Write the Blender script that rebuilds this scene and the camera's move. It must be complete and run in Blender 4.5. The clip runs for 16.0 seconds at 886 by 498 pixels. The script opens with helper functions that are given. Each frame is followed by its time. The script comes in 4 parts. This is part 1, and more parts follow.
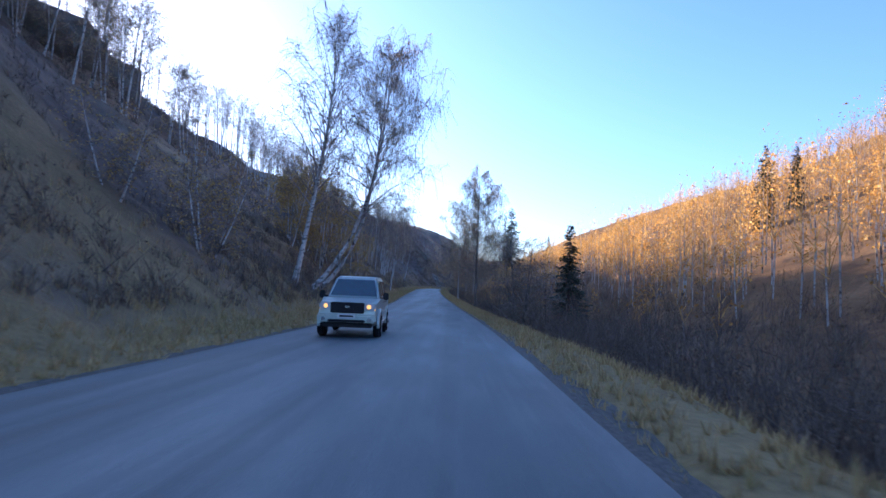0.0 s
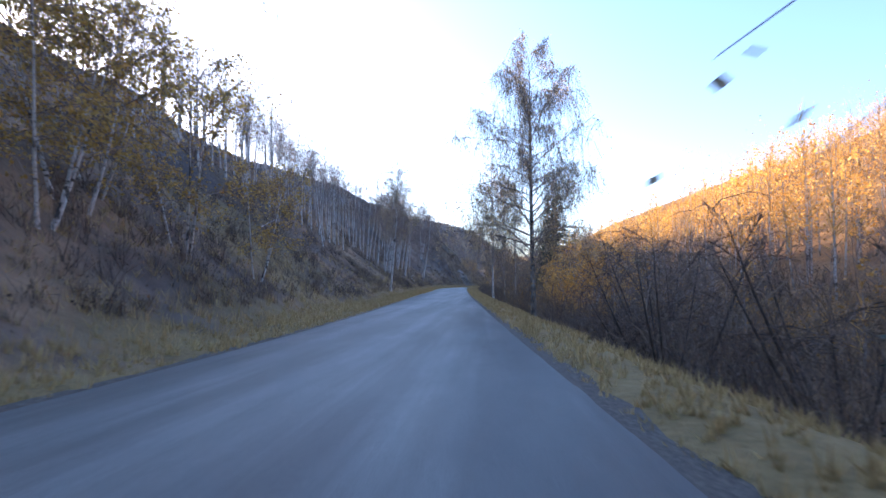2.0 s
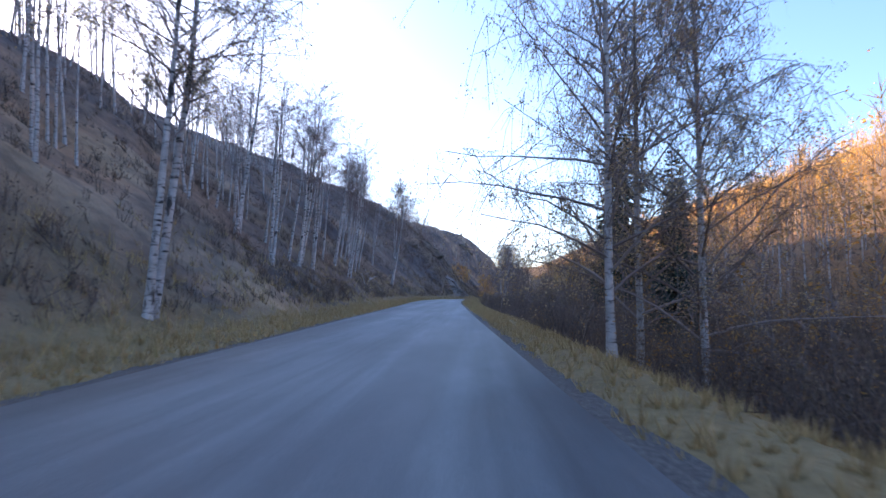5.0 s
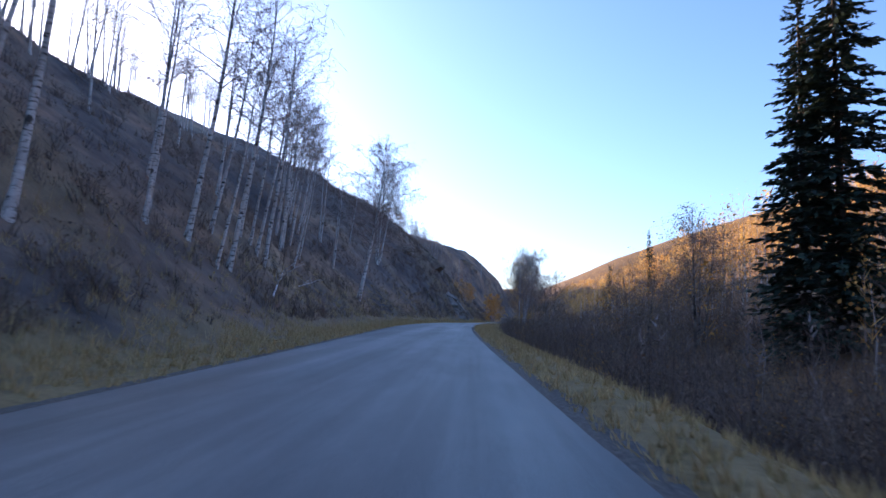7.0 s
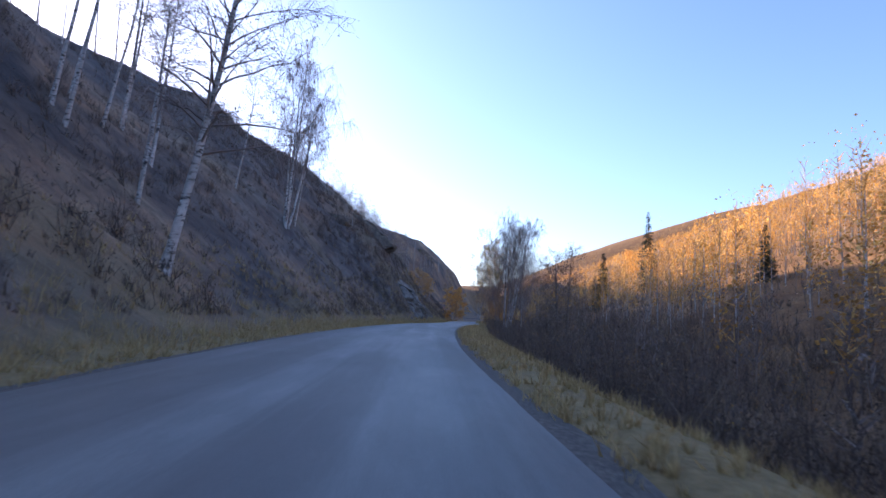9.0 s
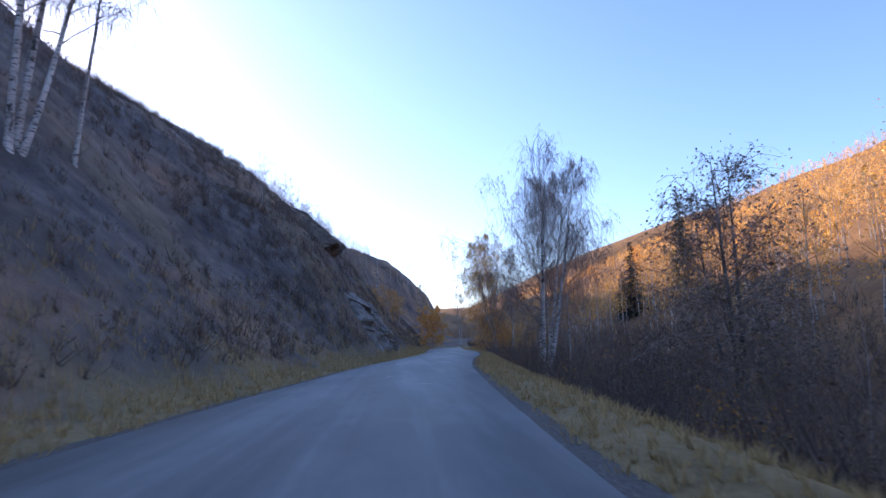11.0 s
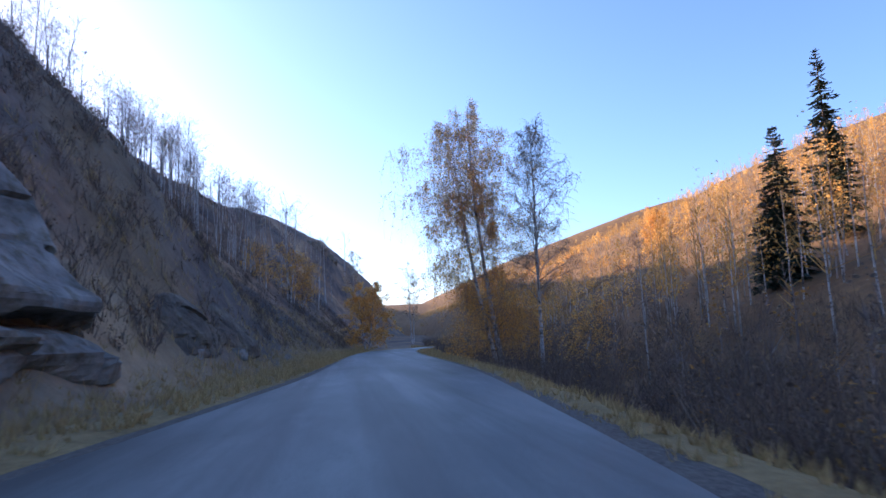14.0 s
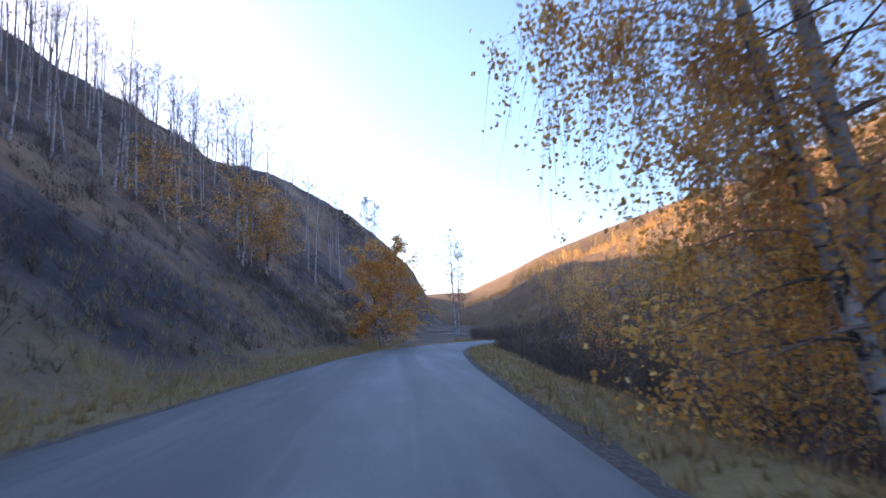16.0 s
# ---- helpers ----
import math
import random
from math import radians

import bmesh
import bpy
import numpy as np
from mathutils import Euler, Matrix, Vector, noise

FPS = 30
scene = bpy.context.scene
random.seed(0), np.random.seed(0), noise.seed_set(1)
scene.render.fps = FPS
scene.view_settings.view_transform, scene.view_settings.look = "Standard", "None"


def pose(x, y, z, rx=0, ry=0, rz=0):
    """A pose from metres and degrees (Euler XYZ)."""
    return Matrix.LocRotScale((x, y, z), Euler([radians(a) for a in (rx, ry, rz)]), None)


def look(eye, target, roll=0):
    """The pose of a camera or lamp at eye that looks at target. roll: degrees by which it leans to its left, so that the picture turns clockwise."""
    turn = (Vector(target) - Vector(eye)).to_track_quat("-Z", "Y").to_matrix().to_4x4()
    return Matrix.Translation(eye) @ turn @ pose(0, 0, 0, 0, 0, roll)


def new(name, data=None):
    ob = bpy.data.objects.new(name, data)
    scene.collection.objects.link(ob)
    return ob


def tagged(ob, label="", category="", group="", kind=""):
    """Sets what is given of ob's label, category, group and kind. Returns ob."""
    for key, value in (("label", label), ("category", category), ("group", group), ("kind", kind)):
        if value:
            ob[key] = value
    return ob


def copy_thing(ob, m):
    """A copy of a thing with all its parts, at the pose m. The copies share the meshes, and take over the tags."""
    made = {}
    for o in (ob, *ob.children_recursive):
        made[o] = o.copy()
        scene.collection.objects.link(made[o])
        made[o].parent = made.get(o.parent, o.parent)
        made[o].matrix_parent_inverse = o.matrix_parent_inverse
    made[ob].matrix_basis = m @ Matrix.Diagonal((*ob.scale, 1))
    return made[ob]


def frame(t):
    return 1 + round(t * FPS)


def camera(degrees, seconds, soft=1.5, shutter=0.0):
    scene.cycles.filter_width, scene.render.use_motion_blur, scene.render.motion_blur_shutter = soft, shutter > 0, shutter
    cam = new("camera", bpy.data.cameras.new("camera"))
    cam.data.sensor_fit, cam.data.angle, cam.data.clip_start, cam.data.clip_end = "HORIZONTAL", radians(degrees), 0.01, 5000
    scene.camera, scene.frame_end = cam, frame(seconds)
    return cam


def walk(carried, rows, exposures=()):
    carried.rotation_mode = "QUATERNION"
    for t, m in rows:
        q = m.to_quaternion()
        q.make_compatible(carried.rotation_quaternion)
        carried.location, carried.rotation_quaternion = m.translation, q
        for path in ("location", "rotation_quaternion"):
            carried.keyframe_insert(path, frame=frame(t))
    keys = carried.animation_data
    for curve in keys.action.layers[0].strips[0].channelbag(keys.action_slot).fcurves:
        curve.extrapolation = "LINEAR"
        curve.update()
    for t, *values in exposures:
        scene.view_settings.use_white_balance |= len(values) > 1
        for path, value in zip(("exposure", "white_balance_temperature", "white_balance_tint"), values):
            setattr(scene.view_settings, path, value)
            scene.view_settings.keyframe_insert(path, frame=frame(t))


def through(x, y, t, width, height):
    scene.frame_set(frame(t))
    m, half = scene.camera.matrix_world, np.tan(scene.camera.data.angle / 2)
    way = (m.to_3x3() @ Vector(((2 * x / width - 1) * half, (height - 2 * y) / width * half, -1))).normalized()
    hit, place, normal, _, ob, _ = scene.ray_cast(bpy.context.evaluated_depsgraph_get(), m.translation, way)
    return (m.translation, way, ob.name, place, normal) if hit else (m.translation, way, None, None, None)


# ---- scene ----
cam = camera(72.0, 16.0, soft=1.5, shutter=0.14)
PATH = [
    (0.0, look((-0.00, 0.00, 1.40), (-0.461, 19.957, 2.634), 2.41)),
    (0.5, look((0.10, 10.35, 1.25), (-0.317, 30.312, 2.367), 1.91)),
    (1.0, look((0.07, 20.71, 1.10), (-0.389, 40.677, 2.233), 0.49)),
    (1.5, look((-0.16, 31.09, 0.95), (-0.669, 51.050, 2.091), -0.60)),
    (2.0, look((-0.44, 41.39, 0.83), (-1.815, 61.306, 2.055), -0.43)),
    (2.5, look((-0.73, 51.71, 0.74), (-2.402, 71.607, 1.962), 0.15)),
    (3.0, look((-1.32, 62.23, 0.68), (-3.149, 82.111, 1.882), 0.23)),
    (3.5, look((-1.88, 72.92, 0.68), (-3.615, 92.818, 1.803), 0.77)),
    (4.0, look((-2.37, 83.64, 0.72), (-3.988, 103.543, 1.877), 1.55)),
    (5.0, look((-3.43, 104.96, 0.85), (-4.420, 124.872, 2.433), 0.22)),
    (5.5, look((-3.93, 115.56, 0.93), (-4.910, 135.459, 2.739), 0.15)),
    (6.5, look((-4.86, 136.75, 1.07), (-6.077, 156.586, 3.276), 2.46)),
    (7.0, look((-5.29, 147.35, 1.12), (-6.348, 167.190, 3.384), 2.07)),
    (7.5, look((-5.62, 157.96, 1.19), (-6.644, 177.809, 3.445), 2.41)),
    (8.0, look((-5.98, 168.55, 1.26), (-6.776, 188.412, 3.498), 2.45)),
    (8.5, look((-6.44, 179.06, 1.35), (-6.559, 198.946, 3.521), 2.77)),
    (9.0, look((-6.85, 189.44, 1.45), (-6.399, 209.309, 3.665), 2.94)),
    (10.0, look((-7.27, 210.23, 1.70), (-6.748, 230.031, 4.449), 0.29)),
    (10.5, look((-7.07, 220.77, 1.78), (-6.065, 240.531, 4.718), -0.20)),
    (11.5, look((-5.94, 242.18, 1.82), (-3.861, 261.843, 4.854), -3.14)),
    (12.0, look((-5.18, 253.04, 1.81), (-2.613, 272.667, 4.670), -3.37)),
    (12.5, look((-4.06, 263.78, 1.79), (-1.185, 283.366, 4.614), -2.76)),
    (13.0, look((-2.91, 274.36, 1.78), (0.112, 293.900, 4.759), -2.14)),
    (13.5, look((-1.90, 284.65, 1.76), (1.256, 304.167, 4.786), -2.02)),
    (14.0, look((-0.60, 294.91, 1.74), (2.540, 314.443, 4.657), -2.11)),
    (14.5, look((0.78, 305.22, 1.73), (3.868, 324.786, 4.496), -1.99)),
    (15.0, look((2.01, 315.54, 1.73), (4.856, 335.162, 4.362), -2.38)),
    (15.5, look((2.99, 325.68, 1.75), (5.213, 345.378, 4.430), -2.04)),
    (16.0, look((3.72, 335.74, 1.77), (5.424, 355.493, 4.425), -1.79)),
]
# the clip's camera drifts in brightness and white balance: seconds, stops, kelvin, tint
LOOK = [(0.0, 1.6, 5080, 20), (1.0, 1.7, 5430, 22), (2.0, 2.22, 5880, 20), (3.0, 1.8, 5830, 20), (4.0, 2.22, 5930, 22), (6.5, 1.65, 5530, 23),
        (8.0, 1.55, 5440, 21), (9.0, 1.65, 5790, 26), (11.5, 1.7, 5690, 26), (13.0, 1.7, 5840, 27), (14.0, 1.65, 5530, 24), (15.0, 1.75, 5630, 21), (16.0, 2.0, 6030, 24)]
walk(cam, PATH, LOOK)

# ---- light ----
SUN_AZ, SUN_EL = -48.0, 14.8          # degrees from +y (negative: towards -x), height over the horizon
world = bpy.data.worlds.new("sky")
scene.world = world
world.use_nodes = True
wn = world.node_tree
sky = wn.nodes.new("ShaderNodeTexSky")
sky.sky_type = "NISHITA"
sky.sun_disc = False
sky.sun_elevation = radians(SUN_EL)
sky.sun_rotation = radians(SUN_AZ)
sky.altitude = 600
sky.air_density, sky.dust_density, sky.ozone_density = 1.0, 2.0, 2.6
bg = wn.nodes["Background"]
bg.inputs["Strength"].default_value = 0.12
wn.links.new(sky.outputs[0], bg.inputs["Color"])
sun_data = bpy.data.lights.new("sun", "SUN")
sun_data.energy, sun_data.angle, sun_data.color = 4.0, radians(0.5), (1.0, 0.71, 0.39)
sun = new("sun", sun_data)
sun_dir = Vector((math.sin(radians(SUN_AZ)) * math.cos(radians(SUN_EL)), math.cos(radians(SUN_AZ)) * math.cos(radians(SUN_EL)), math.sin(radians(SUN_EL))))
sun.matrix_world = look(sun_dir * 300, (0, 0, 0))


# ---- materials ----
def material(name, rough=0.8, metal=0.0):
    m = bpy.data.materials.new(name)
    m.use_nodes = True
    b = m.node_tree.nodes["Principled BSDF"]
    b.inputs["Roughness"].default_value, b.inputs["Metallic"].default_value = rough, metal
    b.inputs["Specular IOR Level"].default_value = 0.25
    return m, m.node_tree, b


def ramp(nt, source, stops):
    r = nt.nodes.new("ShaderNodeValToRGB")
    el = r.color_ramp.elements
    while len(el) < len(stops):
        el.new(0.5)
    for e, (p, c) in zip(el, stops):
        e.position, e.color = p, (*c, 1)
    nt.links.new(source, r.inputs[0])
    return r.outputs[0]


def noise_tex(nt, scale, detail=4, stretch=None, rough=0.6):
    n = nt.nodes.new("ShaderNodeTexNoise")
    n.inputs["Scale"].default_value, n.inputs["Detail"].default_value, n.inputs["Roughness"].default_value = scale, detail, rough
    g = nt.nodes.new("ShaderNodeTexCoord")
    src = g.outputs["Object"]
    if stretch:
        mp = nt.nodes.new("ShaderNodeMapping")
        mp.inputs["Scale"].default_value = stretch
        nt.links.new(src, mp.inputs[0])
        src = mp.outputs[0]
    nt.links.new(src, n.inputs["Vector"])
    return n.outputs[0]


def mix(nt, fac, a, b, mode="MIX"):
    m = nt.nodes.new("ShaderNodeMix")
    m.data_type, m.blend_type = "RGBA", mode
    for sock, v in ((m.inputs[0], fac), (m.inputs[6], a), (m.inputs[7], b)):
        if hasattr(v, "node"):
            nt.links.new(v, sock)
        else:
            sock.default_value = v if isinstance(v, float) else (*v, 1)
    return m.outputs[2]


def bump(nt, b, height, strength=0.4, dist=0.05):
    n = nt.nodes.new("ShaderNodeBump")
    n.inputs["Strength"].default_value, n.inputs["Distance"].default_value = strength, dist
    nt.links.new(height, n.inputs["Height"])
    nt.links.new(n.outputs[0], b.inputs["Normal"])


def island(nt):
    return nt.nodes.new("ShaderNodeNewGeometry").outputs["Random Per Island"]


def leaf_material(name, stops, through=0.35):
    m, nt, b = material(name, 0.6)
    col = ramp(nt, island(nt), stops)
    nt.links.new(col, b.inputs["Base Color"])
    tr = nt.nodes.new("ShaderNodeBsdfTranslucent")
    nt.links.new(col, tr.inputs["Color"])
    ms = nt.nodes.new("ShaderNodeMixShader")
    ms.inputs[0].default_value = through
    nt.links.new(b.outputs[0], ms.inputs[1])
    nt.links.new(tr.outputs[0], ms.inputs[2])
    nt.links.new(ms.outputs[0], nt.nodes["Material Output"].inputs[0])
    return m


def make_materials():
    M = {}
    m, nt, b = material("hillside_soil", 0.95)
    c1 = ramp(nt, noise_tex(nt, 0.05, 7), [(0.36, (0.080, 0.074, 0.072)), (0.45, (0.165, 0.136, 0.115)), (0.54, (0.235, 0.164, 0.115)), (0.68, (0.36, 0.285, 0.19))])
    c2 = ramp(nt, noise_tex(nt, 0.7, 8), [(0.3, (0.62, 0.62, 0.62)), (0.5, (0.98, 0.97, 0.95)), (0.72, (1.35, 1.28, 1.16))])
    patch = ramp(nt, noise_tex(nt, 0.13, 6, (1, 0.55, 1)), [(0.38, (0.55, 0.57, 0.60)), (0.5, (0.95, 0.95, 0.95)), (0.66, (1.20, 1.08, 0.94))])
    hill = mix(nt, 1.0, mix(nt, 1.0, c1, c2, "MULTIPLY"), patch, "MULTIPLY")
    stones = ramp(nt, noise_tex(nt, 0.55, 8), [(0.34, (0.062, 0.061, 0.062)), (0.5, (0.125, 0.117, 0.108)), (0.68, (0.24, 0.222, 0.195))])
    litter = mix(nt, 0.5, ramp(nt, noise_tex(nt, 0.10, 6), [(0.3, (0.11, 0.064, 0.032)), (0.5, (0.19, 0.110, 0.048)), (0.7, (0.33, 0.20, 0.085))]),
                 ramp(nt, noise_tex(nt, 1.2, 7), [(0.3, (0.06, 0.042, 0.028)), (0.55, (0.17, 0.10, 0.048)), (0.8, (0.36, 0.22, 0.09))]))
    straw = mix(nt, 0.5, ramp(nt, noise_tex(nt, 0.5, 6), [(0.35, (0.164, 0.117, 0.052)), (0.5, (0.26, 0.187, 0.082)), (0.68, (0.346, 0.257, 0.12))]),
                ramp(nt, noise_tex(nt, 7.0, 6), [(0.3, (0.125, 0.088, 0.039)), (0.55, (0.269, 0.196, 0.086)), (0.75, (0.385, 0.29, 0.138))]))

    def cover(name):
        n = nt.nodes.new("ShaderNodeAttribute")
        n.attribute_name = name
        return n.outputs["Fac"]
    nt.links.new(mix(nt, cover("turf"), mix(nt, cover("litter"), mix(nt, cover("stony"), hill, stones), litter), straw), b.inputs["Base Color"])
    bump(nt, b, noise_tex(nt, 1.6, 8), 0.7, 0.25)
    M["soil"] = m

    m, nt, b = material("asphalt", 0.75)
    base = ramp(nt, noise_tex(nt, 0.35, 6, (1, 0.22, 1)), [(0.32, (0.080, 0.096, 0.101)), (0.5, (0.122, 0.144, 0.148)), (0.68, (0.175, 0.199, 0.200))])
    grit = ramp(nt, noise_tex(nt, 90, 3), [(0.35, (0.55, 0.55, 0.55)), (0.7, (1.3, 1.3, 1.3))])
    col = mix(nt, 1.0, base, grit, "MULTIPLY")
    worn = ramp(nt, noise_tex(nt, 1.0, 6, (1.1, 0.3, 1)), [(0.5, (0, 0, 0)), (0.8, (0.35, 0.35, 0.35))])
    track = ramp(nt, noise_tex(nt, 0.9, 4, (1.0, 0.025, 1)), [(0.42, (0.72, 0.72, 0.72)), (0.6, (1.12, 1.12, 1.12))])
    nt.links.new(mix(nt, 1.0, mix(nt, worn, col, (0.225, 0.25, 0.25)), track, "MULTIPLY"), b.inputs["Base Color"])
    b.inputs["Specular IOR Level"].default_value = 0.5
    b.inputs["Roughness"].default_value = 0.62
    bump(nt, b, noise_tex(nt, 60, 4), 0.3, 0.01)
    M["asphalt"] = m

    m, nt, b = material("gravel", 0.95)
    c = ramp(nt, noise_tex(nt, 14, 6), [(0.3, (0.06, 0.055, 0.05)), (0.5, (0.12, 0.11, 0.095)), (0.75, (0.22, 0.20, 0.17))])
    nt.links.new(c, b.inputs["Base Color"])
    bump(nt, b, noise_tex(nt, 25, 4), 0.8, 0.03)
    M["gravel"] = m

    m, nt, b = material("birch_bark", 0.8)
    marks = ramp(nt, noise_tex(nt, 1.0, 5, (2.5, 2.5, 9)), [(0.36, (0.05, 0.045, 0.04)), (0.46, (0.58, 0.55, 0.51)), (0.8, (0.78, 0.76, 0.72))])
    big = ramp(nt, noise_tex(nt, 0.9, 4), [(0.35, (0.6, 0.58, 0.56)), (0.62, (1, 1, 1))])
    scar = ramp(nt, noise_tex(nt, 1.0, 6, (2.2, 2.2, 0.9)), [(0.57, (0, 0, 0)), (0.63, (1, 1, 1))])
    nt.links.new(mix(nt, scar, mix(nt, 1.0, marks, big, "MULTIPLY"), (0.07, 0.062, 0.055)), b.inputs["Base Color"])
    bump(nt, b, noise_tex(nt, 12, 4, (1, 1, 0.3)), 0.7, 0.03)
    M["bark"] = m

    # grey bark, darkened in its colour for the shade on a backlit trunk
    m, nt, b = material("shaded_grey_bark", 0.9)
    c = ramp(nt, noise_tex(nt, 2.0, 6, (2, 2, 1)), [(0.36, (0.05, 0.044, 0.038)), (0.5, (0.15, 0.135, 0.12)), (0.66, (0.34, 0.32, 0.29))])
    nt.links.new(c, b.inputs["Base Color"])
    bump(nt, b, noise_tex(nt, 9, 5, (1, 1, 0.3)), 0.8, 0.04)
    M["shaded_greybark"] = m

    m, nt, b = material("dark_bark", 0.9)
    c = ramp(nt, noise_tex(nt, 6, 4, (1, 1, 0.2)), [(0.3, (0.035, 0.026, 0.02)), (0.7, (0.10, 0.08, 0.065))])
    nt.links.new(c, b.inputs["Base Color"])
    M["darkbark"] = m

    m, nt, b = material("twigs", 0.85)
    c = ramp(nt, island(nt), [(0.0, (0.15, 0.115, 0.10)), (0.6, (0.25, 0.20, 0.175)), (1.0, (0.38, 0.325, 0.29))])
    nt.links.new(c, b.inputs["Base Color"])
    M["twig"] = m

    M["leaf_dull"] = leaf_material("dull_birch_leaves", [(0, (0.36, 0.27, 0.17)), (0.5, (0.52, 0.38, 0.21)), (0.8, (0.64, 0.46, 0.22)), (1, (0.72, 0.56, 0.30))], 0.65)
    M["leaf_gold"] = leaf_material("golden_leaves", [(0, (0.62, 0.32, 0.08)), (0.5, (0.83, 0.46, 0.11)), (0.8, (0.89, 0.55, 0.15)), (1, (0.92, 0.68, 0.30))], 0.7)
    M["leaf_grey"] = leaf_material("grey_brown_leaves", [(0, (0.14, 0.12, 0.10)), (0.6, (0.24, 0.195, 0.145)), (1, (0.36, 0.28, 0.17))], 0.45)
    # tan twigs and leaves with the sun's orange warmth put into the colour
    M["leaf_sunlit_tan"] = leaf_material("sunlit_tan_twigs", [(0, (0.38, 0.21, 0.075)), (0.6, (0.60, 0.36, 0.115)), (1, (0.74, 0.50, 0.18))], 0.5)
    M["leaf_rust"] = leaf_material("rusty_leaves", [(0, (0.26, 0.14, 0.05)), (0.6, (0.46, 0.24, 0.06)), (1, (0.58, 0.34, 0.09))], 0.5)
    M["needle"] = leaf_material("fir_needles", [(0, (0.024, 0.040, 0.032)), (0.7, (0.045, 0.070, 0.048)), (1, (0.075, 0.10, 0.06))], 0.12)
    M["brush"] = leaf_material("brushwood", [(0, (0.105, 0.083, 0.066)), (0.5, (0.195, 0.150, 0.107)), (0.85, (0.29, 0.215, 0.135)), (1, (0.38, 0.30, 0.175))], 0.15)
    M["thicket"] = leaf_material("dark_thicket", [(0, (0.070, 0.054, 0.048)), (0.5, (0.135, 0.103, 0.088)), (0.85, (0.21, 0.160, 0.125)), (1, (0.29, 0.225, 0.16))], 0.15)
    M["scrub"] = leaf_material("brown_scrub", [(0, (0.075, 0.060, 0.052)), (0.45, (0.140, 0.108, 0.086)), (0.8, (0.225, 0.165, 0.112)), (1, (0.34, 0.265, 0.165))], 0.2)
    M["leaf_thicket"] = leaf_material("withered_thicket_leaves", [(0, (0.085, 0.064, 0.052)), (0.6, (0.165, 0.118, 0.085)), (1, (0.27, 0.185, 0.11))], 0.3)
    M["leaf_ochre"] = leaf_material("ochre_leaves", [(0, (0.34, 0.21, 0.06)), (0.6, (0.56, 0.36, 0.10)), (1, (0.68, 0.48, 0.17))], 0.55)
    M["grass"] = leaf_material("dry_grass", [(0, (0.275, 0.193, 0.088)), (0.5, (0.462, 0.336, 0.154)), (0.85, (0.594, 0.451, 0.226)), (1, (0.396, 0.314, 0.138))], 0.45)

    m, nt, b = material("rock", 0.9)
    c = ramp(nt, noise_tex(nt, 0.7, 8), [(0.3, (0.11, 0.107, 0.10)), (0.5, (0.215, 0.208, 0.192)), (0.7, (0.33, 0.32, 0.29))])
    l = ramp(nt, noise_tex(nt, 2.2, 7), [(0.47, (1, 1, 1)), (0.66, (0.55, 0.50, 0.38))])
    nt.links.new(mix(nt, 1.0, c, l, "MULTIPLY"), b.inputs["Base Color"])
    bump(nt, b, noise_tex(nt, 2.2, 9), 0.6, 0.14)
    M["rock"] = m
    m, nt, b = material("lichened_rock", 0.95)
    c = ramp(nt, noise_tex(nt, 0.8, 8), [(0.3, (0.075, 0.066, 0.055)), (0.5, (0.14, 0.122, 0.098)), (0.7, (0.24, 0.205, 0.15))])
    nt.links.new(c, b.inputs["Base Color"])
    bump(nt, b, noise_tex(nt, 2.5, 10), 1.0, 0.3)
    M["crag"] = m

    def plain(key, name, col, rough, metal=0.0):
        m, nt, b = material(name, rough, metal)
        v = ramp(nt, noise_tex(nt, 5, 4), [(0.3, tuple(k * 0.82 for k in col)), (0.7, col)])
        nt.links.new(v, b.inputs["Base Color"])
        M[key] = m
        return b
    plain("paint", "silver_car_paint", (0.50, 0.55, 0.51), 0.32, 0.45)
    plain("black", "black_plastic", (0.02, 0.02, 0.022), 0.6)
    plain("tyre", "tyre_rubber", (0.018, 0.018, 0.018), 0.9)
    plain("rim", "alloy_rim", (0.45, 0.45, 0.46), 0.35, 0.9)
    plain("plate", "plate_white", (0.7, 0.7, 0.7), 0.5)
    b = plain("glass", "dark_car_glass", (0.022, 0.030, 0.032), 0.2)
    b.inputs["Specular IOR Level"].default_value = 0.1
    b = plain("screen", "windscreen_glass", (0.05, 0.08, 0.10), 0.06)
    b.inputs["Specular IOR Level"].default_value = 0.9
    b = plain("lens", "clear_lamp_lens", (0.55, 0.57, 0.56), 0.12)
    b.inputs["Specular IOR Level"].default_value = 0.8
    plain("chrome", "chrome", (0.6, 0.6, 0.6), 0.15, 1.0)
    m, nt, b = material("headlamp", 0.2)
    b.inputs["Base Color"].default_value = (0.8, 0.5, 0.2, 1)
    b.inputs["Emission Color"].default_value, b.inputs["Emission Strength"].default_value = (1.0, 0.43, 0.07, 1), 0.55
    M["lamp"] = m
    return M


M = make_materials()


# ---- mesh helpers ----
def mesh_object(name, verts, faces, mat, parent=None, label="", smooth=False):
    me = bpy.data.meshes.new(name)
    me.from_pydata([tuple(v) for v in verts] if not isinstance(verts, np.ndarray) else verts.tolist(), [], faces if not isinstance(faces, np.ndarray) else faces.tolist())
    me.materials.append(mat)
    if smooth:
        me.polygons.foreach_set("use_smooth", [True] * len(me.polygons))
    me.update()
    ob = new(name, me)
    if parent:
        ob.parent = parent
    if label:
        tagged(ob, label)
    return ob


def part(name, bm, mat, parent, label=""):
    me = bpy.data.meshes.new(name)
    bm.to_mesh(me)
    bm.free()
    me.materials.append(mat)
    ob = new(name, me)
    ob.parent = parent
    if label:
        tagged(ob, label)
    return ob


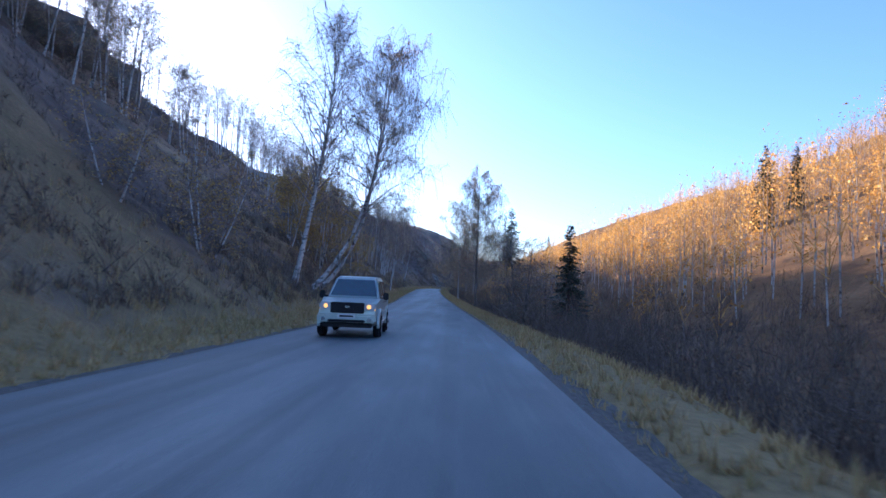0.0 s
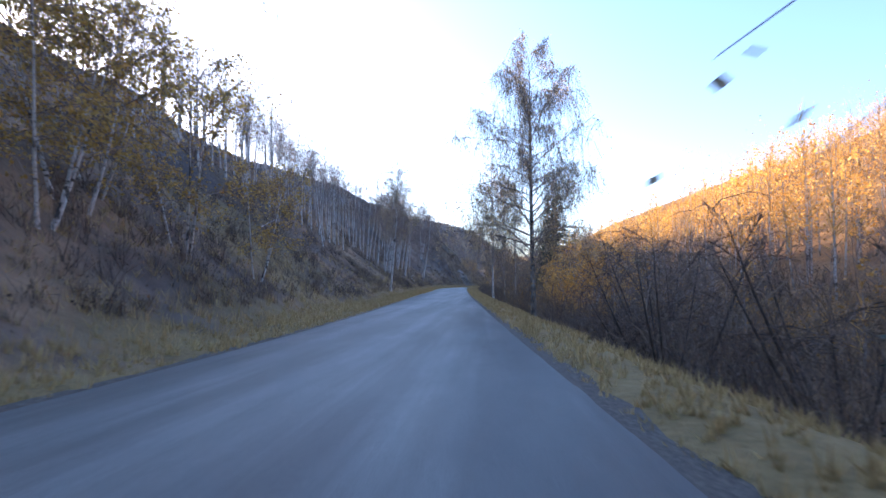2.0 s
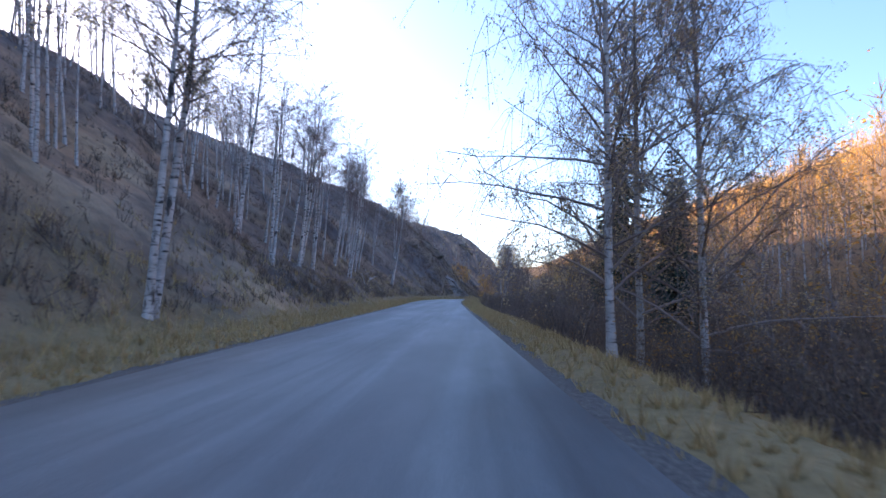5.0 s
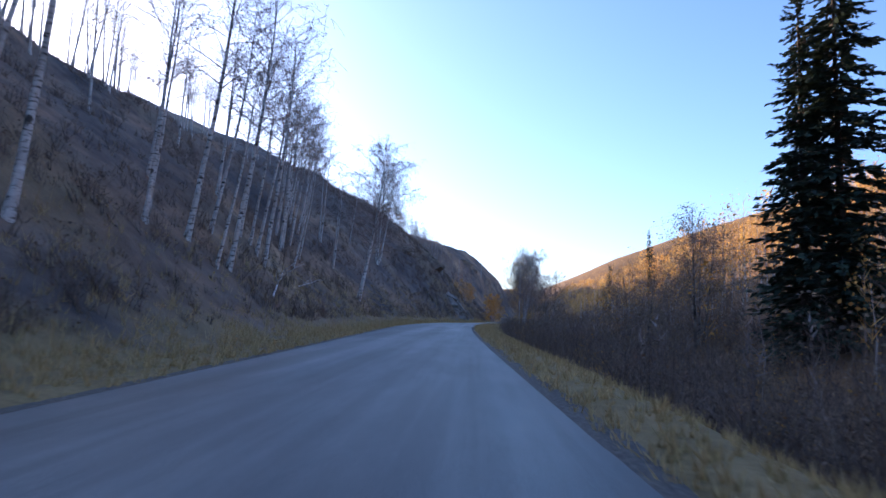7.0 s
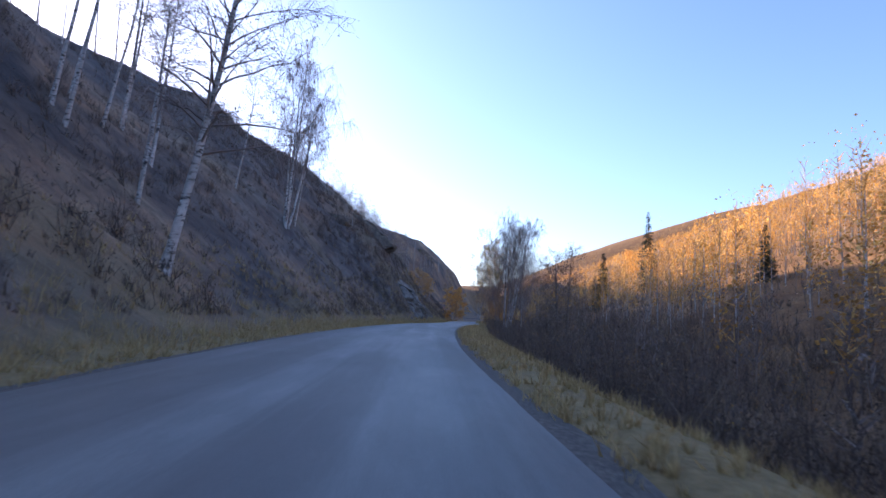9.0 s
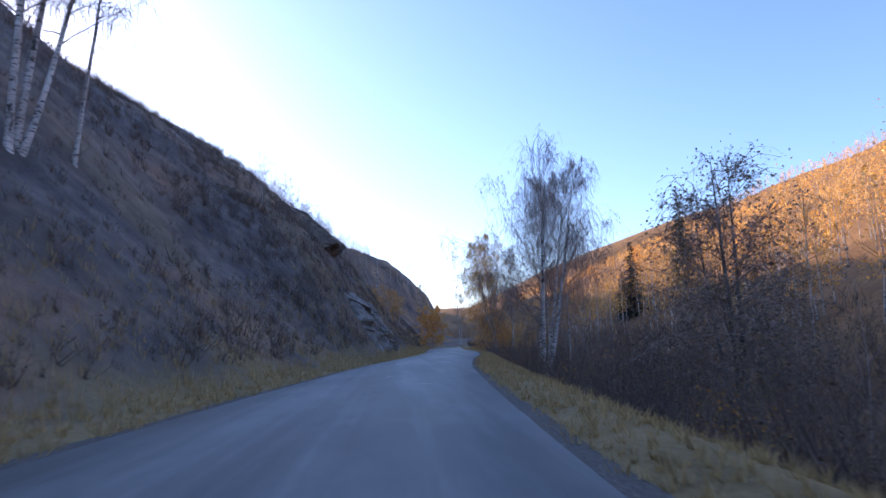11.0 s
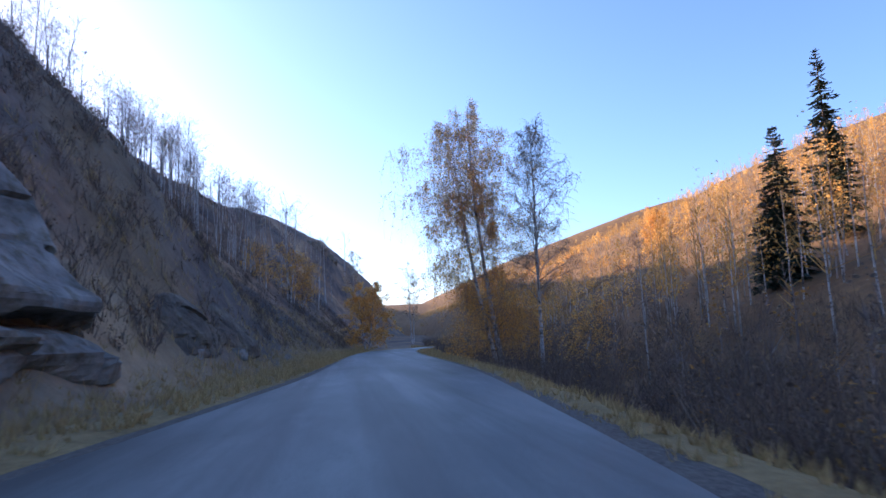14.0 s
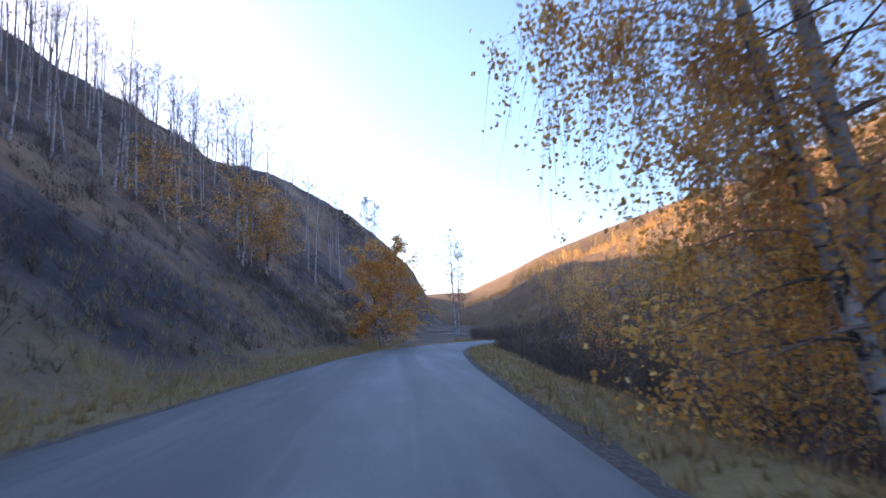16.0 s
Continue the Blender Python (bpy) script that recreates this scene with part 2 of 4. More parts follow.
# ---- lie of the land ----
ROAD_Y = [-160, 0, 20, 41, 62, 84, 105, 137, 168, 189, 210, 221, 242, 264, 285, 305, 326, 345, 380, 420, 460, 500, 600, 700]
ROAD_X = [-1.6, -1.95, -1.9, -2.4, -3.3, -4.3, -5.4, -6.8, -8.0, -8.8, -9.2, -9.0, -7.9, -6.0, -3.9, -1.2, 1.0, 2.3, 4.9, 8.6, 12.8, 17.8, 32, 44]
ROAD_Z_Y = [-160, 0, 20, 41, 62, 84, 105, 137, 168, 189, 210, 242, 285, 336, 400, 450, 600, 2000]
ROAD_Z = [1.0, 0, -0.3, -0.57, -0.72, -0.68, -0.55, -0.33, -0.14, 0.05, 0.3, 0.42, 0.36, 0.37, 0.26, 0.6, 4.0, 4.0]
SLOPE_Y = [-100, 0, 80, 120, 160, 200, 240, 280, 300, 335, 355, 380, 400, 440, 480]
CREST = [33.0, 33.0, 32.9, 32.3, 32.4, 28.2, 29.9, 31.0, 38.0, 31.0, 33.0, 32.7, 31.5, 33.4, 37.7]                  # how far up from its foot the steep part of the slope goes
BROW = [108, 108, 108, 108, 122, 122, 112, 84, 66, 50, 52, 64, 82, 84, 62]   # where the hill's back flattens; unseen, set to place its shadow across the valley
UPPER = [0.45, 0.45, 0.45, 0.45, 0.46, 0.44, 0.39, 0.41, 0.43, 0.45, 0.45, 0.45, 0.43, 0.45, 0.47]                  # the gentler slope above it
SLOPE = [0.85, 0.85, 0.82, 0.81, 0.82, 0.88, 0.89, 1.05, 0.97, 1.09, 0.99, 0.93, 1.02, 1.04, 0.94]
ROAD_HALF = 3.55
# the lane runs beside the valley's middle line and swings off to the right at the far bend
LANE_Y = [190, 225, 270, 285, 300, 320, 340, 360, 375, 385, 393, 401, 409, 416, 422, 427, 431]
LANE_OFF = [0.1, 0.1, -0.2, 0.2, 0.8, 0.85, 0.3, -0.1, 0.0, 0.5, 1.5, 3.6, 7.2, 12.5, 20.0, 30.0, 44.0]


def smooth_knots(y, ky, kv, w=9.0):
    """Knots joined by lines, rounded off by averaging over a stretch."""
    y = np.asarray(y, float)
    return sum(np.interp(y + k * w, ky, kv) for k in (-1, -0.5, 0, 0.5, 1)) / 5


def road_x(y):
    return smooth_knots(y, ROAD_Y, ROAD_X)


def lane_x(y):
    return road_x(y) + smooth_knots(y, LANE_Y, LANE_OFF, 3.0)


def lane_gap(x, y):
    """Distance from the middle of the lane, square to it."""
    lean = (lane_x(y + 0.5) - lane_x(y - 0.5))
    return np.where(y < 431, np.abs(x - lane_x(y)) / np.hypot(1, lean), 99.0)


def road_z(y):
    return smooth_knots(y, ROAD_Z_Y, ROAD_Z)


def wave(x, y, seed, size):
    """Smooth uneven relief between about -1 and 1."""
    r = np.random.RandomState(seed)
    out = 0
    for k in range(6):
        a, ph, s = r.rand() * 6.28, r.rand() * 6.28, size * (0.6 + r.rand())
        out = out + np.sin((x * np.cos(a) + y * np.sin(a)) * 6.28 / s + ph)
    return out / 3.2


def step(a, b, v):
    t = np.clip((v - a) / (b - a), 0, 1)
    return t * t * (3 - 2 * t)


def ground_z(x, y):
    x, y = np.asarray(x, float), np.asarray(y, float)
    rx, rz = road_x(y), road_z(y)
    left, right = rx - x, x - rx
    u = np.maximum(left - 5.0, 0)
    a = smooth_knots(y, SLOPE_Y, SLOPE)
    crest, brow = smooth_knots(y, SLOPE_Y, CREST), smooth_knots(y, SLOPE_Y, BROW)
    run = np.sqrt(np.minimum(u, crest) ** 2 + 4) - 2
    zl = a * run + smooth_knots(y, SLOPE_Y, UPPER) * np.clip(u - crest, 0, brow - crest) + 0.12 * np.clip(u - brow, 0, 300)
    zl = zl + wave(x, y, 3, 26) * np.minimum(u * 0.06, 1.1) + wave(x, y, 4, 7) * np.minimum(u * 0.05, 0.35)
    bluff = step(272, 300, y) * (1 - step(328, 350, y))
    zl = zl + bluff * 5.5 * step(0, 10, u) * (1 - step(14, 38, u))
    spur = step(455, 500, y) * (1 - step(640, 760, y))
    zl = zl + spur * 10.5 * step(6, 20, u) * (1 - 0.7 * step(24, 62, u))
    zl = zl + 0.05 * np.clip(y - 480, 0, 700) * np.clip(u / 60, 0, 1)
    v = np.maximum(right - 5.0, 0)
    foot = 17.0
    zr = -1.9 * step(0, 5, v) + wave(x, y, 5, 11) * np.minimum(v * 0.06, 0.5)
    up = np.maximum(right - foot, 0)
    zr = zr + 0.45 * (np.sqrt(np.minimum(up, 165) ** 2 + 25) - 5) + 0.1 * np.clip(up - 165, 0, 300) + wave(x, y, 6, 45) * np.minimum(up * 0.03, 2.5)
    zr = zr + 13 * step(3, 17, v) * (1 - step(22, 70, v)) * step(470, 570, y)
    zr = zr + np.clip(0.05 * (y - 330), 0, 10) * np.clip(up / 50, 0, 1)
    z = rz + np.where(left > 0, zl, zr)
    far = step(900, 1450, y)
    peak = np.clip(245 + np.where(x < 560, 0.41, 0.18) * (x - 560), 70, 300)
    z = np.where(y > 900, np.maximum(z, peak * far + wave(x, y, 8, 300) * 6 * far), z)
    # the bed under the road
    gap = lane_gap(x, y)
    z = np.where(y > 370, z + (rz - z) * (1 - step(4.3, 10.0, gap)), z)
    return z - 0.12 * (1 - step(3.7, 4.5, gap))


def gz(x, y):
    return float(ground_z(x, y))


def axis(parts):
    """Grid lines over stretches (start, end, step)."""
    out = []
    for a, b, s in parts:
        out += list(np.arange(a, b, s))
    return np.array(out + [parts[-1][1]])


def build_ground():
    xs = axis([(-900, -300, 60), (-300, -120, 15), (-120, -50, 4), (-50, -14, 1.6), (-14, 12, 0.7), (12, 60, 3), (60, 250, 8), (250, 1200, 40)])
    ys = axis([(-400, -60, 40), (-60, 370, 2.4), (370, 440, 1.2), (440, 480, 2.4), (480, 800, 10), (800, 1500, 40), (1500, 2200, 100)])
    X, Y = np.meshgrid(xs, ys)
    Z = ground_z(X, Y)
    v = np.stack([X.ravel(), Y.ravel(), Z.ravel()], 1)
    nx, ny = len(xs), len(ys)
    i = (np.arange(ny - 1)[:, None] * nx + np.arange(nx - 1)[None]).ravel()
    f = np.stack([i, i + 1, i + nx + 1, i + nx], 1)
    ob = mesh_object("ground", v, f, M["soil"], smooth=True)
    # dry turf on the verges, fallen leaves under the woods
    off = X - np.where(Y < 431, lane_x(Y), 1e4)
    edge = 1.6 * wave(X, Y, 31, 9)
    turf = np.where(off > 0, step(2.5, 3.6, off) * (1 - step(7.6, 9.2, off + 0.4 * edge)), step(2.5, 3.6, -off) * (1 - step(5.0, 8.0, -off + 0.8 * edge)))
    early = 1 - step(75, 130, Y)
    turf = turf + (0.4 + 0.35 * early) * (1 - turf) * step(0.25 - 0.6 * early, 0.8 - 0.4 * early, wave(X, Y, 32, 21)) * step(4, 8, -off) * (1 - step(14, 26, -off))
    for key, val in (("turf", turf), ("litter", step(6.5, 10.0, X - road_x(Y))),
                     ("stony", (0.5 + 0.4 * np.clip(wave(X, Y, 33, 13), -1, 1)) * step(215, 265, Y) * (1 - step(335, 365, Y)))):
        ob.data.attributes.new(key, "FLOAT", "POINT").data.foreach_set("value", val.ravel().astype(np.float32))
    tagged(ob, "steep brown autumn valley sides with dry grass and soil", "ground", kind="structure")


def ribbon(name, ys, offs, lift, mat, label, cat, uneven=0.0, seed=1):
    """A strip along the road: offs are its crosswise stations, lift their heights."""
    r = np.random.RandomState(seed)
    rows = []
    for y in ys:
        dx = lane_x(y + 0.5) - lane_x(y - 0.5)
        n = np.array([1, -dx]) / math.hypot(1, dx)
        for k, (o, h) in enumerate(zip(offs, lift)):
            o2 = o + (r.rand() - 0.5) * uneven * (1 if k in (0, len(offs) - 1) else 0)
            rows.append((lane_x(y) + n[0] * o2, y + n[1] * o2, road_z(y) + h))
    w = len(offs)
    f = [(j * w + k, j * w + k + 1, (j + 1) * w + k + 1, (j + 1) * w + k) for j in range(len(ys) - 1) for k in range(w - 1)]
    ob = mesh_object(name, rows, f, mat, smooth=True)
    return tagged(ob, label, cat, kind="structure")


def build_road():
    ys = np.concatenate([np.arange(-80, 376, 1.5), np.arange(376, 430.5, 0.6)])
    h = ROAD_HALF
    ribbon("road", ys, [-h - 0.05, -h, -1.6, 0, 1.6, h, h + 0.05], [-0.08, 0.0, 0.03, 0.045, 0.03, 0.0, -0.08], M["asphalt"], "worn grey two-lane asphalt road without markings", "road", 0.22)
    ribbon("road_shoulder", ys, [h - 0.1, h + 0.2, h + 0.5], [-0.03, -0.035, -0.06], M["gravel"], "narrow gravel shoulder beside the asphalt", "road shoulder", 0.3, 2)
    ribbon("road_shoulder", ys, [-h - 0.6, -h - 0.3, -h + 0.1], [-0.06, -0.035, -0.03], M["gravel"], "narrow gravel shoulder beside the asphalt", "road shoulder", 0.3, 3)


build_ground()
build_road()


# ---- plants ----
UP = np.array([0.0, 0.0, 1.0])


def tubes(pts, rad, sides):
    """Tapered tubes along m lines of n points each: pts (m, n, 3), rad (m, n)."""
    m, n, _ = pts.shape
    tan = np.gradient(pts, axis=1)
    tan /= np.linalg.norm(tan, axis=2, keepdims=True) + 1e-9
    ref = np.where(np.abs(tan[..., 2:3]) > 0.9, np.array([1.0, 0, 0]), UP)
    a = np.cross(tan, ref)
    a /= np.linalg.norm(a, axis=2, keepdims=True) + 1e-9
    b = np.cross(tan, a)
    ang = np.arange(sides) * 2 * np.pi / sides
    ring = pts[:, :, None] + rad[:, :, None, None] * (a[:, :, None] * np.cos(ang)[None, None, :, None] + b[:, :, None] * np.sin(ang)[None, None, :, None])
    v = ring.reshape(-1, 3)
    base = (np.arange(m)[:, None, None] * n + np.arange(n - 1)[None, :, None]) * sides
    k = np.arange(sides)[None, None]
    k2 = (k + 1) % sides
    f = np.stack([base + k, base + k2, base + sides + k2, base + sides + k], -1).reshape(-1, 4)
    return v, f


def ribbons(pts, width, r):
    """Thin flat twigs along m lines of n points."""
    m, n, _ = pts.shape
    d = pts[:, -1] - pts[:, 0]
    side = np.cross(d, r.normal(size=(m, 3)))
    side /= np.linalg.norm(side, axis=1, keepdims=True) + 1e-9
    w = np.linspace(1, 0.45, n)[None, :, None] * width * side[:, None]
    v = np.stack([pts - w, pts + w], 2).reshape(-1, 3)
    k = (np.arange(m)[:, None] * n + np.arange(n - 1)[None]) * 2
    return v, np.stack([k, k + 1, k + 3, k + 2], -1).reshape(-1, 4)


def join(pieces):
    vs, fs, o = [], [], 0
    for v, f in pieces:
        vs.append(v)
        fs.append(f + o)
        o += len(v)
    return np.concatenate(vs), np.concatenate(fs)


def leaves(points, size, r, hang=0.5):
    """A small folded leaf as a four-cornered face at each point."""
    n = len(points)
    d = r.normal(size=(n, 3))
    d[:, 2] = d[:, 2] * 0.6 - hang
    d /= np.linalg.norm(d, axis=1, keepdims=True)
    side = np.cross(d, r.normal(size=(n, 3)))
    side /= np.linalg.norm(side, axis=1, keepdims=True) + 1e-9
    s = (size * (0.6 + 0.8 * r.rand(n)))[:, None]
    v = np.stack([points, points + d * s * 0.5 + side * s * 0.36, points + d * s, points + d * s * 0.5 - side * s * 0.36], 1).reshape(-1, 3)
    return v, np.arange(4 * n).reshape(n, 4)


def spread_dir(az, el):
    return np.stack([np.cos(az) * np.cos(el), np.sin(az) * np.cos(el), np.sin(el)], -1)


def crooked(r, start, d, length, n, droop, wander):
    """n points from each start along d, bending down by droop and wandering."""
    m = len(start)
    t = np.linspace(0, 1, n)[None, :, None]
    p = start[:, None] + d[:, None] * length[:, None, None] * t
    p[:, :, 2] -= droop * length[:, None] * t[:, :, 0] ** 2
    w = np.cumsum(r.normal(size=(m, n, 3)), axis=1) * wander * length[:, None, None]
    return p + w * t


def broadleaf(seed, height=17.0, radius=0.16, stems=1, limbs=34, first=0.25, reach=3.2, rise=0.7, droop=0.15, subs=7, twigs=4, leaf=4000, leaf_size=0.12,
              lean=(0.0, 0.0), low=0.0, twig_r=0.011, shape="oval", split=1.2, limb_pts=6, sub_pts=4, strand=1.0, flat=True, bow=(0.0, 4.0), limb_r=0.42):
    """A birch-like tree: stems, limbs, twigs and leaves. Returns (stem mesh, twig mesh, leaf mesh)."""
    r = np.random.RandomState(seed)
    wood, fine, tips, much = [], [], [], []
    per = max(6, limbs // stems)
    for s in range(stems):
        h = height * (1 - 0.18 * s * r.rand())
        n = 14
        t = np.linspace(0, 1, n) ** (1.4 if bow[0] else 1.0)
        a0 = r.rand() * 6.28
        out = split * (0 if stems == 1 else 1)
        p = np.zeros((1, n, 3))
        p[0, :, 0] = lean[0] * np.sin(t * 1.5) * h + out * np.cos(a0 + s * 2.4) * t ** 0.8 * 1.6 + np.cumsum(r.normal(size=n)) * 0.012 * h / 12 + (0.25 * math.cos(a0 + s * 2.4) if stems > 1 else 0)
        p[0, :, 1] = lean[1] * np.sin(t * 1.5) * h + out * np.sin(a0 + s * 2.4) * t ** 0.8 * 1.6 + np.cumsum(r.normal(size=n)) * 0.012 * h / 12 + (0.25 * math.sin(a0 + s * 2.4) if stems > 1 else 0)
        p[0, :, 2] = t * h - 0.4 * (1 - t)
        p[0, :, 0] += bow[0] * (1 - np.exp(-np.maximum(p[0, :, 2], 0) / bow[1]))
        rad = radius * (1 - 0.25 * s / max(1, stems)) * ((1 - t) ** 0.85 * 0.95 + 0.06) * (1 + 0.5 * np.exp(-t * 25))
        wood.append(tubes(p, rad[None], 8))
        u = first + (0.97 - first) * (np.arange(per) + r.rand(per) * 0.8) / per
        az = np.arange(per) * 2.399 + r.rand(per) * 1.2
        el = rise + 0.25 * r.normal(size=per) + 0.35 * (u - 0.5)
        x = (u - first) / (1 - first)
        if shape == "oval":
            form = 0.35 + 1.0 * np.sin(np.clip(x * 0.9 + 0.14, 0, 1) * np.pi) ** 0.8
        elif shape == "cone":
            form = 1.25 - 1.05 * x
        elif shape == "spire":
            form = (0.10 + 1.15 * (1 - x) ** 0.75) * np.clip(0.55 + x * 3.0, 0, 1)
        elif shape == "column":
            form = 1.0 - 0.75 * np.clip((x - 0.7) / 0.3, 0, 1) ** 1.5 - 0.25 * np.clip((0.2 - x) / 0.2, 0, 1)
        else:
            form = 1.15 - 0.75 * x ** 2
        ln = np.minimum(reach * form * (0.7 + 0.6 * r.rand(per)), 1.22 * reach)
        st = np.stack([np.interp(u, t, p[0, :, k]) for k in range(3)], -1)
        lp = crooked(r, st, spread_dir(az, el), ln, limb_pts, droop, 0.035)
        r0 = np.interp(u, t, rad) * limb_r
        lr = np.maximum(r0[:, None] * (1 - np.linspace(0, 1, limb_pts)[None]) ** 0.8, twig_r * 1.3)
        fine.append(tubes(lp, lr, 4))
        # second order
        m = per * subs
        li = np.repeat(np.arange(per), subs)
        w = 0.25 + 0.75 * r.rand(m)
        k = np.clip((w * (limb_pts - 1)).astype(int), 0, limb_pts - 2)
        fr = (w * (limb_pts - 1) - k)[:, None]
        st2 = lp[li, k] * (1 - fr) + lp[li, k + 1] * fr
        d2 = spread_dir(az[li] + r.normal(size=m) * 0.8, np.clip(el[li] + r.normal(size=m) * 0.45, -0.6, 1.3))
        l2 = ln[li] * (0.22 + 0.3 * r.rand(m)) * (1.15 - 0.5 * w)
        p2 = crooked(r, st2, d2, l2, sub_pts, droop * 2.0, 0.05)
        fine.append(ribbons(p2, twig_r * 1.3, r) if flat else tubes(p2, np.maximum(np.linspace(twig_r * 1.5, twig_r * 0.8, sub_pts)[None] * np.ones((m, 1)), 0.004), 3))
        # hanging twigs
        m3 = m * twigs
        if m3:
            i3 = np.repeat(np.arange(m), twigs)
            k3 = r.randint(1, sub_pts, m3)
            st3 = p2[i3, k3]
            d3 = spread_dir(r.rand(m3) * 6.28, r.normal(size=m3) * 0.5 - low)
            l3 = (0.35 + 0.75 * r.rand(m3)) * strand * np.clip(ln[li][i3] / (0.8 * reach), 0.35, 1.2)
            p3 = crooked(r, st3, d3, l3, 3, 0.5 + low, 0.05)
            fine.append(ribbons(p3, twig_r, r))
            for _ in range(3):
                w3 = r.rand(m3)[:, None]
                j3 = r.randint(0, 2, m3)
                tips.append(p3[np.arange(m3), j3] * (1 - w3) + p3[np.arange(m3), j3 + 1] * w3)
                much.append(ln[li][i3])
        tips.append(p2[:, 1:].reshape(-1, 3))
        much.append(np.repeat(ln[li], sub_pts - 1))
    stem, twig = wood, join(fine)
    lf = None
    if leaf:
        pool = np.concatenate(tips)
        share = np.cumsum(np.concatenate(much) ** 1.3)
        at = pool[np.searchsorted(share / share[-1], r.rand(leaf))] + r.normal(size=(leaf, 3)) * 0.13
        lf = leaves(at, leaf_size, r)
    return stem, twig, lf


def fir(seed, height=12.0, reach=1.9, whorls=30, per=8, slim=1.0, sprays=30):
    """A fir: trunk, drooping boughs upturned at their tips, and needle sprays along them."""
    r = np.random.RandomState(seed)
    t = np.linspace(0, 1, 8)
    p = np.zeros((1, 8, 3))
    p[0, :, 2] = t * height - 0.3 * (1 - t)
    stem = tubes(p, (0.013 * height * (1 - t) + 0.01)[None], 7)
    m = whorls * per
    u = 0.05 + 0.94 * (np.repeat(np.arange(whorls), per) + r.rand(m) * 0.35) / whorls
    az = r.rand(m) * 6.28
    ln = reach * slim * ((1 - u) ** 0.7 * (0.6 + 0.6 * r.rand(m)) + 0.06)
    st = np.stack([0 * u, 0 * u, u * height], -1)
    el = np.where(u > 0.85, 0.55, -0.12) + r.normal(size=m) * 0.12
    n = 6
    q = np.linspace(0, 1, n)
    bp = crooked(r, st, spread_dir(az, el), ln, n, 0.38, 0.015)
    bp[:, :, 2] += (0.30 * ln)[:, None] * q[None] ** 4
    bough = tubes(bp, np.linspace(0.03, 0.008, n)[None] * np.ones((m, 1)), 3)
    k = m * sprays
    i = np.repeat(np.arange(m), sprays)
    w = 0.08 + 0.92 * r.rand(k) ** 0.8
    j = np.clip((w * (n - 1)).astype(int), 0, n - 2)
    fr = (w * (n - 1) - j)[:, None]
    base = bp[i, j] * (1 - fr) + bp[i, j + 1] * fr
    d = spread_dir(az[i] + np.where(r.rand(k) < 0.5, 0.8, -0.8) * (1.05 - w) + r.normal(size=k) * 0.3, r.normal(size=k) * 0.22 - 0.28)
    s = ((0.22 + 0.40 * r.rand(k)) * np.clip(ln[i] / 1.6, 0.35, 1.5) * (1.15 - 0.5 * w))[:, None]
    side = np.cross(d, UP + r.normal(size=(k, 3)) * 0.35)
    side /= np.linalg.norm(side, axis=1, keepdims=True)
    v = np.stack([base, base + d * s * 0.4 + side * s * 0.24, base + d * s, base + d * s * 0.4 - side * s * 0.24], 1).reshape(-1, 3)
    return stem, bough, (v, np.arange(4 * k).reshape(k, 4))


def tree_thing(name, meshes, mats, parts, label, cat, group=""):
    root = new(name)
    root.empty_display_size = 0.5
    for nm, g, mt in zip(parts, meshes, mats):
        for piece in g if isinstance(g, list) else [g]:
            if piece is not None:
                ob = mesh_object(nm, piece[0], piece[1], M[mt], root, smooth=nm == "trunk")
                if nm != "trunk":
                    tagged(ob, kind="stuff")
    return tagged(root, label, cat, group)


def plant(root, x, y, turn=0.0, size=1.0, sink=0.1, tilt=(0, 0)):
    root.matrix_basis = Matrix.LocRotScale((x, y, gz(x, y) - sink), Euler((radians(tilt[0]), radians(tilt[1]), radians(turn))), (size, size, size))
    return root


def plant_copy(root, x, y, turn=0.0, size=1.0, sink=0.1, tilt=(0, 0)):
    c = copy_thing(root, Matrix.Identity(4))
    return plant(c, x, y, turn, size, sink, tilt)


BIRCH_PARTS = ("trunk", "branchwork", "foliage")
FIR_PARTS = ("trunk", "branchwork", "foliage")


def birch(label, leaf_mat, x, y, group="", turn=0.0, cat="birch tree", name="birch", bark="bark", wood="twig", **kw):
    if leaf_mat != "leaf_gold" and name == "birch":
        kw["leaf"], kw["leaf_size"] = int(kw["leaf"] * 1.25), kw.get("leaf_size", 0.12) * 0.74
    root = tree_thing(name, broadleaf(**kw), (bark, wood, leaf_mat), BIRCH_PARTS, label, cat, group)
    return plant(root, x, y, turn)


